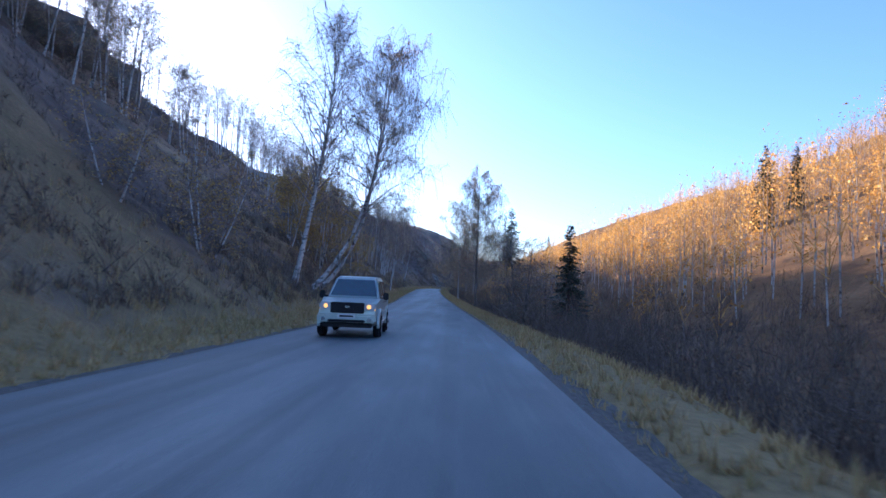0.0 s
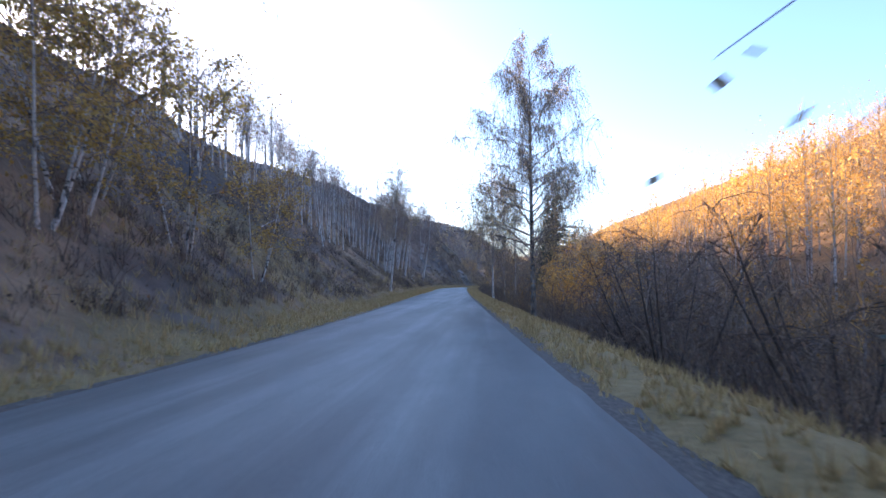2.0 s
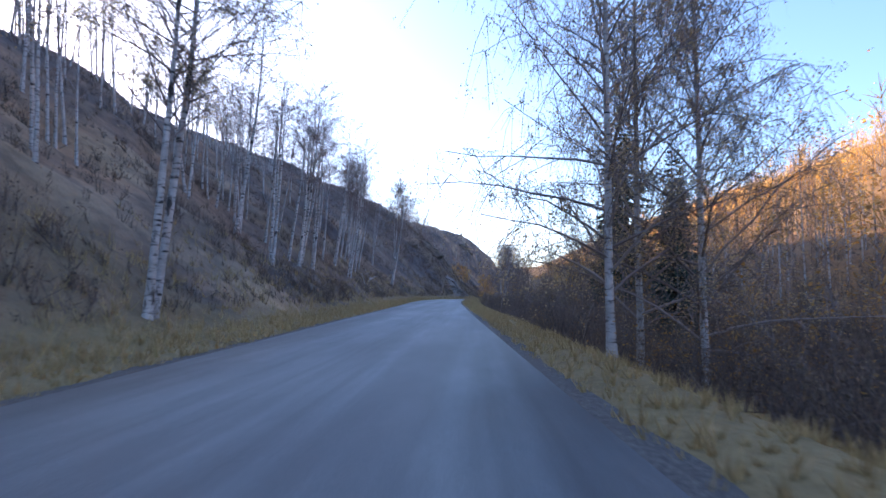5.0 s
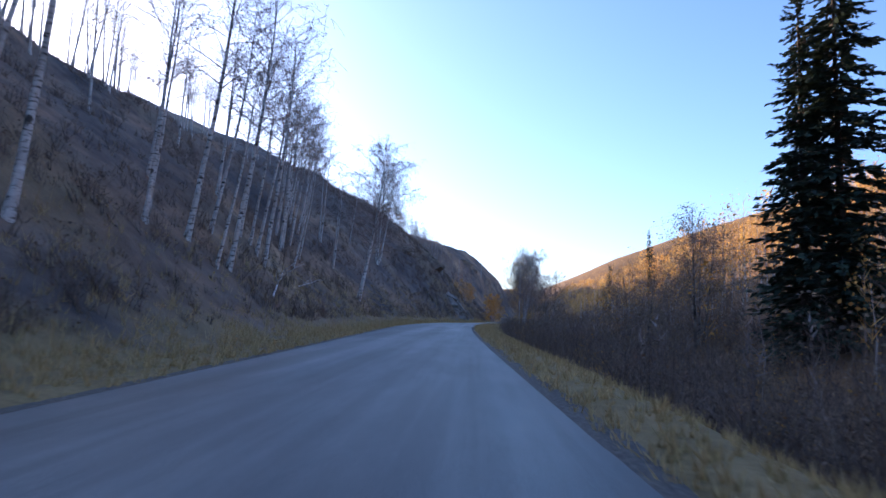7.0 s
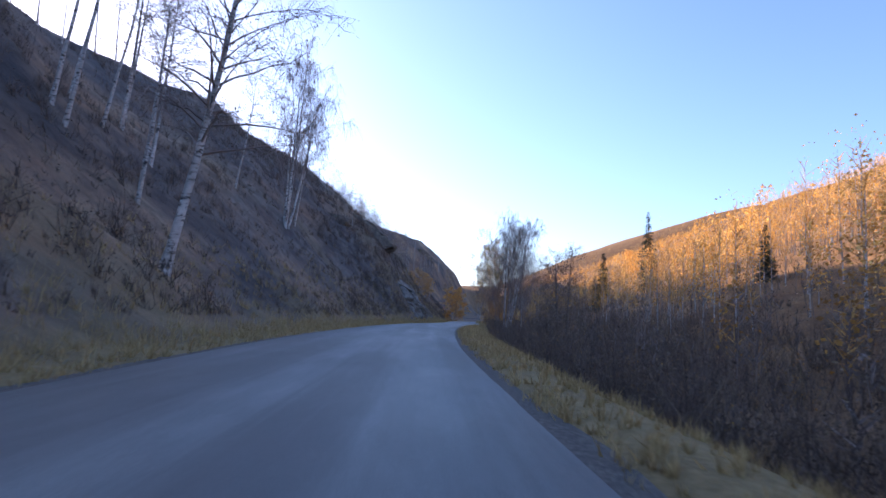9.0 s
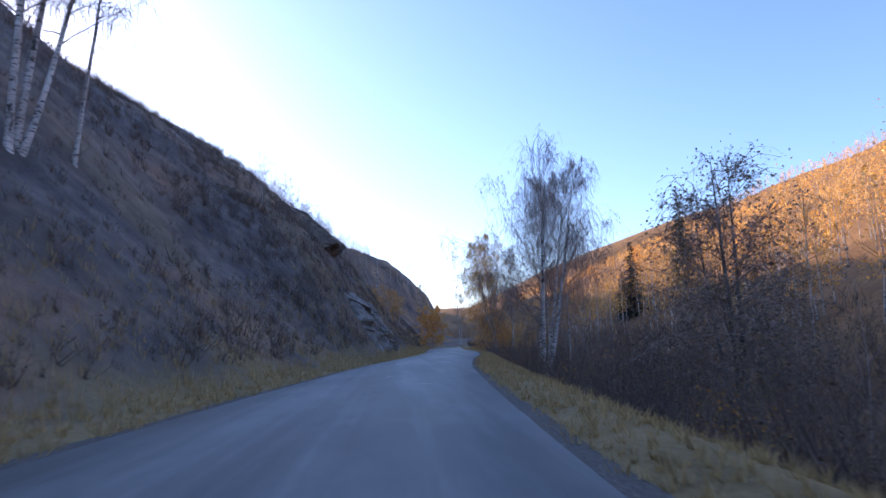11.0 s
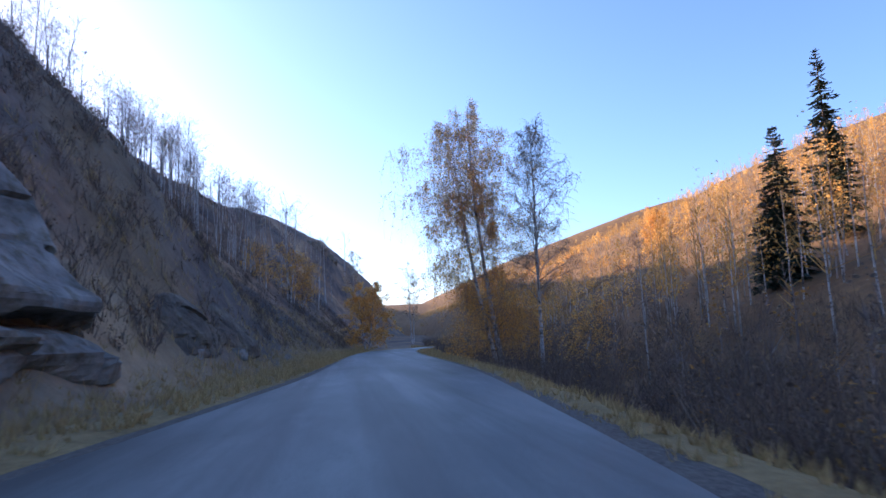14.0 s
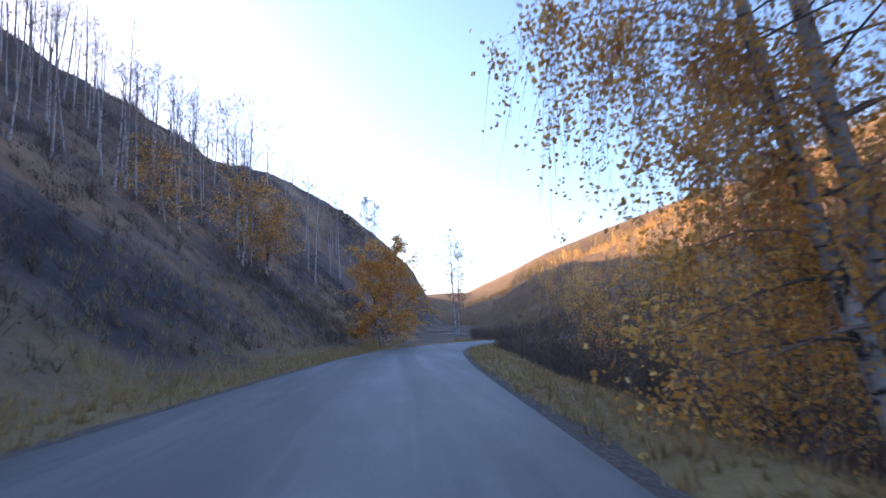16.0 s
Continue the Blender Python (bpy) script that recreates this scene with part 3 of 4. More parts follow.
def roadside_trees():
    # two leaning birches on the hill side of the road
    birch("tall pale birch leaning over the road, thin dull leaves", "leaf_dull", -11.35, 42.3, seed=11, height=18.5, radius=0.2, limbs=54, first=0.30, reach=4.2, rise=1.0, droop=0.08, leaf=7500, leaf_size=0.09, lean=(0.13, 0.0), subs=10, twigs=5)
    for x, y, sd, h, bw in ((-10.85, 45.9, 12, 18.5, (3.9, 4.5)), (-10.95, 48.4, 15, 19.5, (3.3, 3.2))):
        birch("strongly leaning birch with thin dull leaves and drooping twigs", "leaf_dull", x, y, "leaning birches", seed=sd, height=h, radius=0.17, limbs=44, first=0.28, reach=4.6, rise=0.7, low=0.5, leaf=11000, leaf_size=0.10, lean=(0.08, 0.0), subs=9, twigs=6, bow=bw)
    # one alone on the verge
    birch("slender upright birch with a narrow sparse crown", "leaf_dull", -13.3, 123.0, seed=13, height=18.0, radius=0.15, stems=2, split=0.5, limbs=84, first=0.34, reach=3.9, rise=0.8, leaf=16000, leaf_size=0.085, lean=(0.05, 0.0), subs=8, shape="spire")
    # the wide birch beside the stream
    birch("broad old birch with drooping yellow-brown leaves", "leaf_dull", 2.8, 83.0, bark="shaded_greybark", seed=14, height=18.2, radius=0.19, limbs=66, first=0.22, reach=4.7, rise=0.75, droop=0.25, low=0.7, leaf=26000, leaf_size=0.13, subs=11, twigs=6, shape="broad")
    # three close together
    for k, (x, y, h) in enumerate(((0.6, 123, 19.8), (2.2, 126, 18.5), (3.6, 124, 17.5))):
        birch("tall slim birch in a close group, sparse leaves", "leaf_dull", x, y, "birches in a close group", seed=20 + k, height=h, radius=0.14, limbs=64, first=0.12, reach=5.0, rise=0.75, low=0.4, leaf=18000, leaf_size=0.085, subs=9, shape="spire")
    # leaning birch and cluster on the slope foot
    birch("leaning white birch, nearly bare crown", "leaf_grey", -18.5, 216.5, seed=31, height=18.5, radius=0.24, limbs=52, first=0.30, reach=4.0, leaf=2600, lean=(0.135, 0.0), subs=9, twigs=6)
    birch("clump of white birch stems with a fine hanging crown", "leaf_grey", -23.2, 258.5, seed=32, height=23.0, radius=0.17, stems=4, limbs=80, first=0.32, reach=3.7, leaf=2500, lean=(0.08, 0), low=0.6, subs=8, twigs=6, strand=1.3)
    # bare birches of the slope above the road
    bare = [birch("bare white birch with a forked thin crown", "leaf_grey", -19.6, 164.7, "bare birches on the slope", seed=41, height=17.0, radius=0.15, stems=2, limbs=36, first=0.5, reach=2.8, leaf=350, subs=8, twigs=2, limb_pts=5, sub_pts=3, split=0.7),
            birch("bare tall birch with spreading thin branches", "leaf_grey", -20.3, 178.0, "bare birches on the slope", seed=42, height=18.0, radius=0.16, limbs=30, first=0.45, reach=3.2, leaf=250, subs=9, twigs=2, limb_pts=5, sub_pts=3, lean=(0.1, 0)),
            birch("bare slim birch with few twigs", "leaf_grey", -21.0, 190.0, "bare birches on the slope", seed=43, height=16.0, radius=0.13, limbs=26, first=0.5, reach=2.4, leaf=200, subs=8, twigs=2, limb_pts=5, sub_pts=3, lean=(0.12, 0))]
    r = random.Random(4)
    for x, y in ((-21.2, 156.6), (-22.3, 159.1), (-19.7, 157.6), (-19.1, 158.4), (-19.5, 160.1), (-19.8, 161.2), (-20.2, 163.5), (-21.2, 175.2), (-21.1, 182.5), (-25.0, 208.2), (-23.7, 209.9), (-23.3, 223.1),
                 (-18.7, 178.2), (-18.8, 180.0), (-22.1, 189.6), (-21.8, 190.8), (-20.0, 188.9), (-26.6, 210.4), (-25.5, 212.2), (-28.3, 224.2), (-24.6, 205.7), (-22.1, 202.9), (-29.6, 224.8), (-29.8, 230.8),
                 (-28.0, 234.1), (-31.2, 229.0), (-31.5, 236.2), (-27.5, 252.7), (-23.6, 264.1), (-21.5, 150.0), (-22.5, 153.0), (-18.4, 149.0), (-24.0, 168.0), (-25.5, 183.0), (-27.0, 196.0)):
        plant_copy(bare[r.randrange(3)], x, y, r.uniform(-40, 40), r.uniform(0.72, 1.0))
    for y, off, sz in ((28, 27, 0.6), (33, 25, 0.55), (38, 29, 0.7), (43, 26, 0.6), (47, 31, 0.65), (52, 27, 0.6), (36, 33, 0.7), (57, 25, 0.55), (62, 24, 0.5), (70, 26, 0.55)):
        plant_copy(bare[r.randrange(3)], float(road_x(y)) - off, y, r.uniform(0, 360), sz)
    # clump of bare birches by the stream
    birch("pair of leafless birch stems with a wide fan of fine twigs", "leaf_grey", 4.4, 278.2, "leafless birches by the road", seed=51, height=17.0, radius=0.2, stems=3, limbs=66, first=0.24, reach=5.9, rise=0.78, droop=0.10, low=0.5, leaf=0, subs=13, twigs=10, split=2.3, shape="broad", twig_r=0.007, strand=1.2, limb_r=0.3)
    birch("leafless white birch with dark bark marks", "leaf_grey", 5.1, 283.5, "leafless birches by the road", seed=52, height=17.0, radius=0.17, stems=2, limbs=56, first=0.26, reach=4.9, rise=0.85, droop=0.12, low=0.5, leaf=0, subs=12, twigs=9, split=0.8, shape="broad", twig_r=0.0055, strand=1.2, limb_r=0.3)
    birch("thin leafless white birch near the verge", "leaf_grey", 7.5, 281.0, "leafless birches by the road", seed=53, height=14.5, radius=0.10, limbs=34, first=0.3, reach=2.4, rise=0.8, leaf=0, subs=8, twigs=4, twig_r=0.009)
    birch("thin leafless white birch near the verge", "leaf_grey", 5.6, 280.2, "leafless birches by the road", seed=54, height=13.0, radius=0.09, limbs=30, first=0.35, reach=2.0, leaf=0, subs=7, twigs=3, twig_r=0.009)
    # leafy pair at the end of the walk
    birch("large birch with dense drooping golden-brown leaves", "leaf_gold", 12.0, 344.3, seed=61, height=24.0, radius=0.23, stems=2, limbs=104, first=0.13, reach=4.9, lean=(-0.11, 0.0), rise=0.6, droop=0.3, low=1.1, leaf=82000, leaf_size=0.108, subs=11, twigs=7, shape="column", split=1.3, strand=1.2, twig_r=0.005, limb_r=0.24)
    birch("tall open birch with bare upper branches", "leaf_dull", 14.1, 340.4, seed=62, height=20.0, radius=0.17, limbs=54, first=0.3, reach=3.4, rise=0.85, leaf=6500, subs=10, twigs=6)
    birch("thin pale birch pole with few twigs", "leaf_grey", 14.9, 325.2, seed=63, height=9.0, radius=0.06, limbs=18, first=0.4, reach=0.9, leaf=120, subs=5, twigs=2)
    # yellow tree and its neighbour on the far bend
    yellow = birch("bushy tree with yellow-orange leaves", "leaf_gold", 2.8, 402.0, cat="yellow tree", name="yellow_tree", seed=71, height=11.5, radius=0.14, stems=3, limbs=66, first=0.06, reach=4.0, leaf=16000, leaf_size=0.19, subs=7, twigs=3, shape="broad")
    plant_copy(yellow, 75.0, 434.0, 80, 0.85)
    birch("tall sparse birch behind the yellow tree", "leaf_dull", 0.8, 414.0, seed=72, height=18.0, radius=0.15, limbs=40, first=0.35, reach=2.2, leaf=3000, leaf_size=0.16, subs=6)
    birch("slender birch with two trunks at the bend", "leaf_dull", 16.6, 458.0, seed=73, height=22.0, radius=0.18, stems=2, limbs=60, first=0.28, reach=3.0, leaf=5000, leaf_size=0.18, subs=6, split=0.5)
    # grey-leaved tree and bushes on the stream side
    bushy = birch("bushy tree with dark grey-brown leaves", "leaf_grey", 4.5, 42.4, "bushy trees by the stream", cat="tree", name="broadleaf_tree", bark="shaded_greybark", seed=81, height=6.8, radius=0.08, stems=4, limbs=84, first=0.06, reach=1.9, leaf=9500, leaf_size=0.075, subs=6, twigs=3, split=0.62, twig_r=0.007, flat=True)
    for x, y, sz in ((8.4, 257.5, 1.75), (9.5, 203.0, 1.25), (13.5, 200.0, 1.7), (8.6, 103.5, 1.15), (12.5, 150.0, 1.0), (7.5, 70.0, 0.9)):
        plant_copy(bushy, x, y, (x * 71 + y * 3) % 360, sz)
    q = random.Random(17)
    leafy = birch("small birch on the ridge with scattered withered leaves", "leaf_dull", -27.5, 48.0, "birches on the near ridge", seed=87, height=11.0, radius=0.10, stems=2, limbs=40, first=0.2, reach=2.4, leaf=2600, leaf_size=0.13, subs=6, twigs=3, flat=True, limb_pts=4, sub_pts=3, split=0.7)
    for _ in range(15):
        y = q.uniform(33, 64)
        plant_copy(leafy, float(road_x(y)) - q.uniform(23, 34), y, q.uniform(0, 360), q.uniform(0.6, 0.95))
    thin = birch("bare dark bush of many upright stems", "leaf_grey", 4.9, 60.0, "bare bushes by the stream", cat="bush", name="bare_bush", bark="darkbark", wood="thicket", seed=83, height=4.6, radius=0.05, stems=8, limbs=56, first=0.2, reach=1.1, leaf=0, subs=5, twigs=2, split=1.3, twig_r=0.009, limb_pts=4, sub_pts=3)
    for x, y, sz in ((6.2, 63.0, 1.1), (7.4, 49.0, 1.2), (8.3, 57.0, 1.3), (2.9, 108.0, 0.8), (2.0, 140.0, 0.7), (9.5, 270.0, 0.9), (18.0, 356.0, 0.9)):
        plant_copy(thin, x, y, (x * 31 + y * 7) % 360, sz)
    # yellowish young trees at the foot of the hill
    yg = birch("young tree with sparse yellow leaves", "leaf_gold", -11.9, 379.6, "young yellow trees", cat="young tree", name="young_tree", seed=82, height=6.0, radius=0.07, stems=3, limbs=36, first=0.15, reach=1.8, leaf=3000, leaf_size=0.13, subs=5, twigs=2, flat=True, limb_pts=4, sub_pts=3)
    for x, y, sz in ((6.5, 88, 1.1), (9, 92, 1.3), (8, 97, 1.0), (11, 90, 1.2), (7.5, 104, 0.9), (-8.7, 390.8, 1.4), (-7.9, 392.5, 1.2), (15, 352, 1.0), (18, 366, 1.2), (20, 380, 1.1), (12.8, 349, 0.9), (13.5, 354, 0.8), (17.5, 343, 1.0)):
        plant_copy(yg, x, y, (x * 37 + y * 11) % 360, sz)
    yo = birch("young tree with ochre-brown leaves beside the leaning birches", "leaf_ochre", -13.2, 58.0, "young ochre trees", cat="young tree", name="young_tree", seed=86, height=7.5, radius=0.07, stems=3, limbs=36, first=0.3, reach=2.5, leaf=4200, leaf_size=0.13, subs=6, twigs=3, flat=True, limb_pts=4, sub_pts=3)
    for x, y, sz in ((-14.6, 61.5, 1.15), (-13.4, 67, 1.05), (-15.6, 56, 1.0), (-16.4, 65, 1.0), (-12.6, 73, 0.8)):
        plant_copy(yo, x, y, (x * 37 + y * 11) % 360, sz)
    yd = birch("young tree with thin dull olive-brown leaves", "leaf_ochre", -12.5, 30.0, "young dull trees", cat="young tree", name="young_tree", seed=84, height=6.0, radius=0.07, stems=3, limbs=36, first=0.15, reach=1.9, leaf=2000, leaf_size=0.10, subs=6, twigs=3, flat=True, limb_pts=4, sub_pts=3)
    for x, y, sz in ((-14.5, 36, 0.9), (-15.5, 27, 0.8)):
        plant_copy(yd, x, y, (x * 37 + y * 11) % 360, sz)


def firs():
    a = tree_thing("fir_tree", fir(1, 12.0, 2.5, 42, 9, 0.92, 32), ("darkbark", "twig", "needle"), FIR_PARTS, "dark green fir with drooping boughs", "fir tree", "firs of the valley floor")
    plant(a, 10.1, 54.7, 20, 0.86)
    b = tree_thing("fir_tree", fir(2, 24.0, 4.2, 44, 9, 1.0, 40), ("darkbark", "twig", "needle"), FIR_PARTS, "tall dark fir with layered drooping boughs", "fir tree", "tall pair of firs")
    plant(b, 16.2, 184.0, 50, 1.1)
    c = tree_thing("fir_tree", fir(3, 23.0, 3.2, 42, 8, 0.9, 34), ("darkbark", "twig", "needle"), FIR_PARTS, "tall narrow dark fir beside another", "fir tree", "tall pair of firs")
    plant(c, 14.4, 184.6, 0, 1.09)
    d = tree_thing("fir_tree", fir(4, 22.5, 3.2, 48, 8, 0.95, 36), ("darkbark", "twig", "needle"), FIR_PARTS, "spire-shaped narrow dark fir", "fir tree", "firs of the valley floor")
    plant(d, 52.8, 353.3, 0, 1.0)
    for src, x, y, s in ((d, 8.9, 143, 0.60), (d, 10.2, 145.5, 0.60), (a, 37.5, 342.5, 1.18), (a, 35.2, 341.5, 0.75), (b, 53, 106, 0.64), (b, 60, 109, 0.5), (d, 57, 113, 0.5), (a, 34, 262, 0.6)):
        plant_copy(src, x, y, (x * 53) % 360, s)


def slope_woods():
    """Slim bare birches of the hillsides above the road."""
    kinds = []
    for k in range(5):
        leafy = k == 2
        g = broadleaf(seed=100 + k, height=13.0 + k * 0.7, radius=0.125, limbs=16 + k, first=0.42, reach=2.7, rise=0.85, droop=0.05, leaf=450 if leafy else 0, leaf_size=0.15, subs=5, twigs=2, twig_r=0.010, limb_pts=4, sub_pts=3, lean=(0.03 * (k - 2), 0), shape="oval", strand=1.2, flat=True)
        kinds.append(tree_thing("slope_birch", g, ("bark", "twig", "leaf_dull"), BIRCH_PARTS, "slim white birch with last yellow-brown leaves" if leafy else "slim bare white birch on the hillside", "birch tree", "birches on the hillside"))
    r = random.Random(9)
    spots = []
    for y0, y1, l0, l1, n, low, high in ((85, 165, 15, 42, 140, 0.6, 0.95), (165, 205, 22, 42, 16, 0.6, 0.9), (188, 262, 30, 58, 64, 0.55, 0.85), (352, 402, 17, 38, 96, 0.5, 0.8), (400, 475, 17, 50, 40, 0.6, 0.9), (30, 85, 27, 44, 14, 0.5, 0.8)):
        for _ in range(n):
            y = r.uniform(y0, y1)
            spots.append((float(road_x(y)) - l0 - (l1 - l0) * r.random() ** 0.7, y, r.uniform(low, high)))
    for x, y, h in ((-19.0, 110.7, 11), (-22.7, 118.2, 12), (-22.2, 120.0, 12), (-21.2, 119.0, 10), (-21.5, 122.5, 11), (-21.4, 125.4, 12), (-23.0, 130.7, 12), (-20.9, 128.1, 11), (-23.6, 146.8, 12), (-24.5, 117.0, 12), (-23.2, 115.7, 11), (-11.4, 380.3, 11), (-14.6, 406.4, 15), (-8.9, 388.4, 14), (-9.4, 389.2, 13), (-12.2, 415.2, 17.5), (-5.9, 413.8, 14),
                    (-5.8, 449.7, 17), (-7.6, 420, 13), (-16.7, 375, 8.5), (-13.2, 374, 9), (-13.4, 380.3, 10.5), (-14.5, 375.2, 9), (-16.7, 385.6, 10.5), (-16.9, 398.3, 11), (-1.2, 524, 18), (-12.9, 376.5, 9), (-20.5, 295.2, 4.2)):
        spots.append((x, y, h / 14.4))
    for i, (x, y, size) in enumerate(spots):
        k = kinds[i % 5]
        if i < 5:
            plant(k, x, y, r.uniform(0, 360), size)
        else:
            plant_copy(k, x, y, r.uniform(0, 360), size, tilt=(0, r.uniform(-4, 6)))


def far_woods():
    """The wooded opposite valley side, one piece for each look."""
    r = np.random.RandomState(5)
    for mat, n, tall, lv, size, r0, r1, pw, y0, y1, lab in (("leaf_gold", 900, 10.5, 165, 0.25, 29, 190, 1.7, 15, 470, "golden autumn woods on the sunlit hillside"),
                                                            ("leaf_gold", 600, 10.5, 70, 0.36, 29, 210, 1.6, 470, 975, "distant golden autumn woods on the sunlit hillside"),
                                                            ("leaf_rust", 750, 6.5, 60, 0.23, 17, 150, 1.4, 15, 975, "rusty brown woods on the hillside"),
                                                            ("leaf_sunlit_tan", 3300, 12.5, 26, 0.20, 26, 240, 1.5, 15, 975, "nearly bare pale birch woods on the hillside"),
                                                            ("leaf_grey", 480, 5.5, 60, 0.12, 11, 26, 1.0, 75, 465, "grey leafless trees on the valley floor")):
        floor_trees = r1 < 50
        y = y0 + (y1 - y0) * r.rand(n) ** 1.2
        right = r0 + r1 * r.rand(n) ** pw
        x = road_x(y) + right
        free = lane_gap(x, y) > 7.0
        x, y, right = x[free], y[free], right[free]
        n = len(x)
        b = np.stack([x, y, ground_z(x, y)], -1)
        h = tall * (0.55 + 0.6 * r.rand(n)) * np.interp(y, [0, 110, 160, 330, 450, 800], [1.12, 1.12, 1, 1, 0.6, 0.5])
        t = np.linspace(0, 1, 3)
        p = b[:, None] + np.stack([np.cumsum(r.normal(size=(n, 3)) * 0.15, 1), np.cumsum(r.normal(size=(n, 3)) * 0.15, 1), h[:, None] * t[None] * 0.9 - 0.3], -1)
        stem = tubes(p, (0.04 if floor_trees else 0.09) * (1.05 - t)[None] * np.ones((n, 1)), 3)
        nb = 28 if mat == "leaf_sunlit_tan" else 14
        i = np.repeat(np.arange(n), nb)
        u = 0.30 + 0.66 * r.rand(n * nb)
        twig = blades(p[i, 0] + (p[i, 2] - p[i, 0]) * u[:, None], spread_dir(r.rand(n * nb) * 6.28, 0.9 + 0.25 * r.normal(size=n * nb)), h[i] * 0.27 * (1.25 - u), np.full(n * nb, 0.075), r)
        k = np.repeat(np.arange(n), lv)
        w = r.rand(n * lv)
        rad = h[k] * 0.22 * np.sin(np.clip(0.12 + w * 0.9, 0, 1) * np.pi) ** 0.7 * np.sqrt(r.rand(n * lv))
        a = r.rand(n * lv) * 6.28
        at = b[k] + np.stack([rad * np.cos(a), rad * np.sin(a), h[k] * (0.28 + 0.75 * w)], -1)
        lf = leaves(at, size, r, 0.2)
        root = new("hillside_woods")
        tagged(root, lab, "woods", kind="stuff")
        tagged(mesh_object("trunks", stem[0], stem[1], M["twig" if floor_trees or mat == "leaf_rust" else "bark"], root), kind="stuff")
        # hillside twigs take the sunlit orange colour, valley-floor ones stay grey-brown
        tagged(mesh_object("branchwork", twig[0], twig[1], M["twig" if floor_trees else "leaf_sunlit_tan"], root), kind="stuff")
        tagged(mesh_object("foliage", lf[0], lf[1], M[mat], root), kind="stuff")


def blades(base, d, length, width, r):
    """Thin three-cornered blades."""
    side = np.cross(d, r.normal(size=d.shape))
    side /= np.linalg.norm(side, axis=1, keepdims=True) + 1e-9
    side *= (width / 2)[:, None]
    v = np.stack([base - side, base + side, base + d * length[:, None]], 1).reshape(-1, 3)
    return v, np.arange(len(v)).reshape(-1, 3)


def brush(name, label, n, y0, y1, o0, o1, tall, stems, mat, seed, leafy=0, leaf_mat=None, width=0.02, power=1.0, cat="bushes", clump=None):
    """Bushes of many fine stems, scattered over a strip beside the road (o: metres from its middle, negative on the hill side)."""
    r = np.random.RandomState(seed)
    y = y0 + (y1 - y0) * r.rand(n)
    x = road_x(y) + o0 + (o1 - o0) * r.rand(n) ** power
    free = lane_gap(x, y) > (3.8 if tall < 0.6 else 5.2)
    if clump:
        free &= wave(x, y, seed + 50, clump) > r.rand(n) * 0.5 - 0.25
    x, y = x[free], y[free]
    n = len(x)
    h = tall * (0.45 + 0.85 * r.rand(n))
    i = np.repeat(np.arange(n), stems)
    m = n * stems
    base = np.stack([x[i] + r.normal(size=m) * 0.12 * h[i], y[i] + r.normal(size=m) * 0.12 * h[i], 0 * i], -1)
    base[:, 2] = ground_z(base[:, 0], base[:, 1]) - 0.05
    d = spread_dir(r.rand(m) * 6.28, 1.15 + 0.28 * r.normal(size=m))
    ln = h[i] * (0.4 + 0.7 * r.rand(m))
    root = new(name)
    tagged(root, label, cat, kind="stuff")
    v, f = blades(base, d, ln, width * (0.6 + 0.8 * r.rand(m)), r)
    # side twigs
    t = 0.25 + 0.65 * r.rand(m)
    d2 = d + r.normal(size=d.shape) * 0.5
    d2 /= np.linalg.norm(d2, axis=1, keepdims=True)
    v2, f2 = blades(base + d * (ln * t)[:, None], d2, ln * 0.45, np.full(m, width * 0.6), r)
    if cat == "bushes":
        v, f = join([(v, f), (v2, f2)])
    tagged(mesh_object("stems", v, f, M[mat], root), kind="stuff")
    if leafy:
        k = r.randint(0, m, n * leafy)
        at = base[k] + d[k] * (ln[k] * (0.3 + 0.75 * r.rand(len(k))))[:, None] + r.normal(size=(len(k), 3)) * 0.12
        lv = leaves(at, 0.085, r, 0.1)
        tagged(mesh_object("foliage", lv[0], lv[1], M[leaf_mat], root), kind="stuff")
    return root


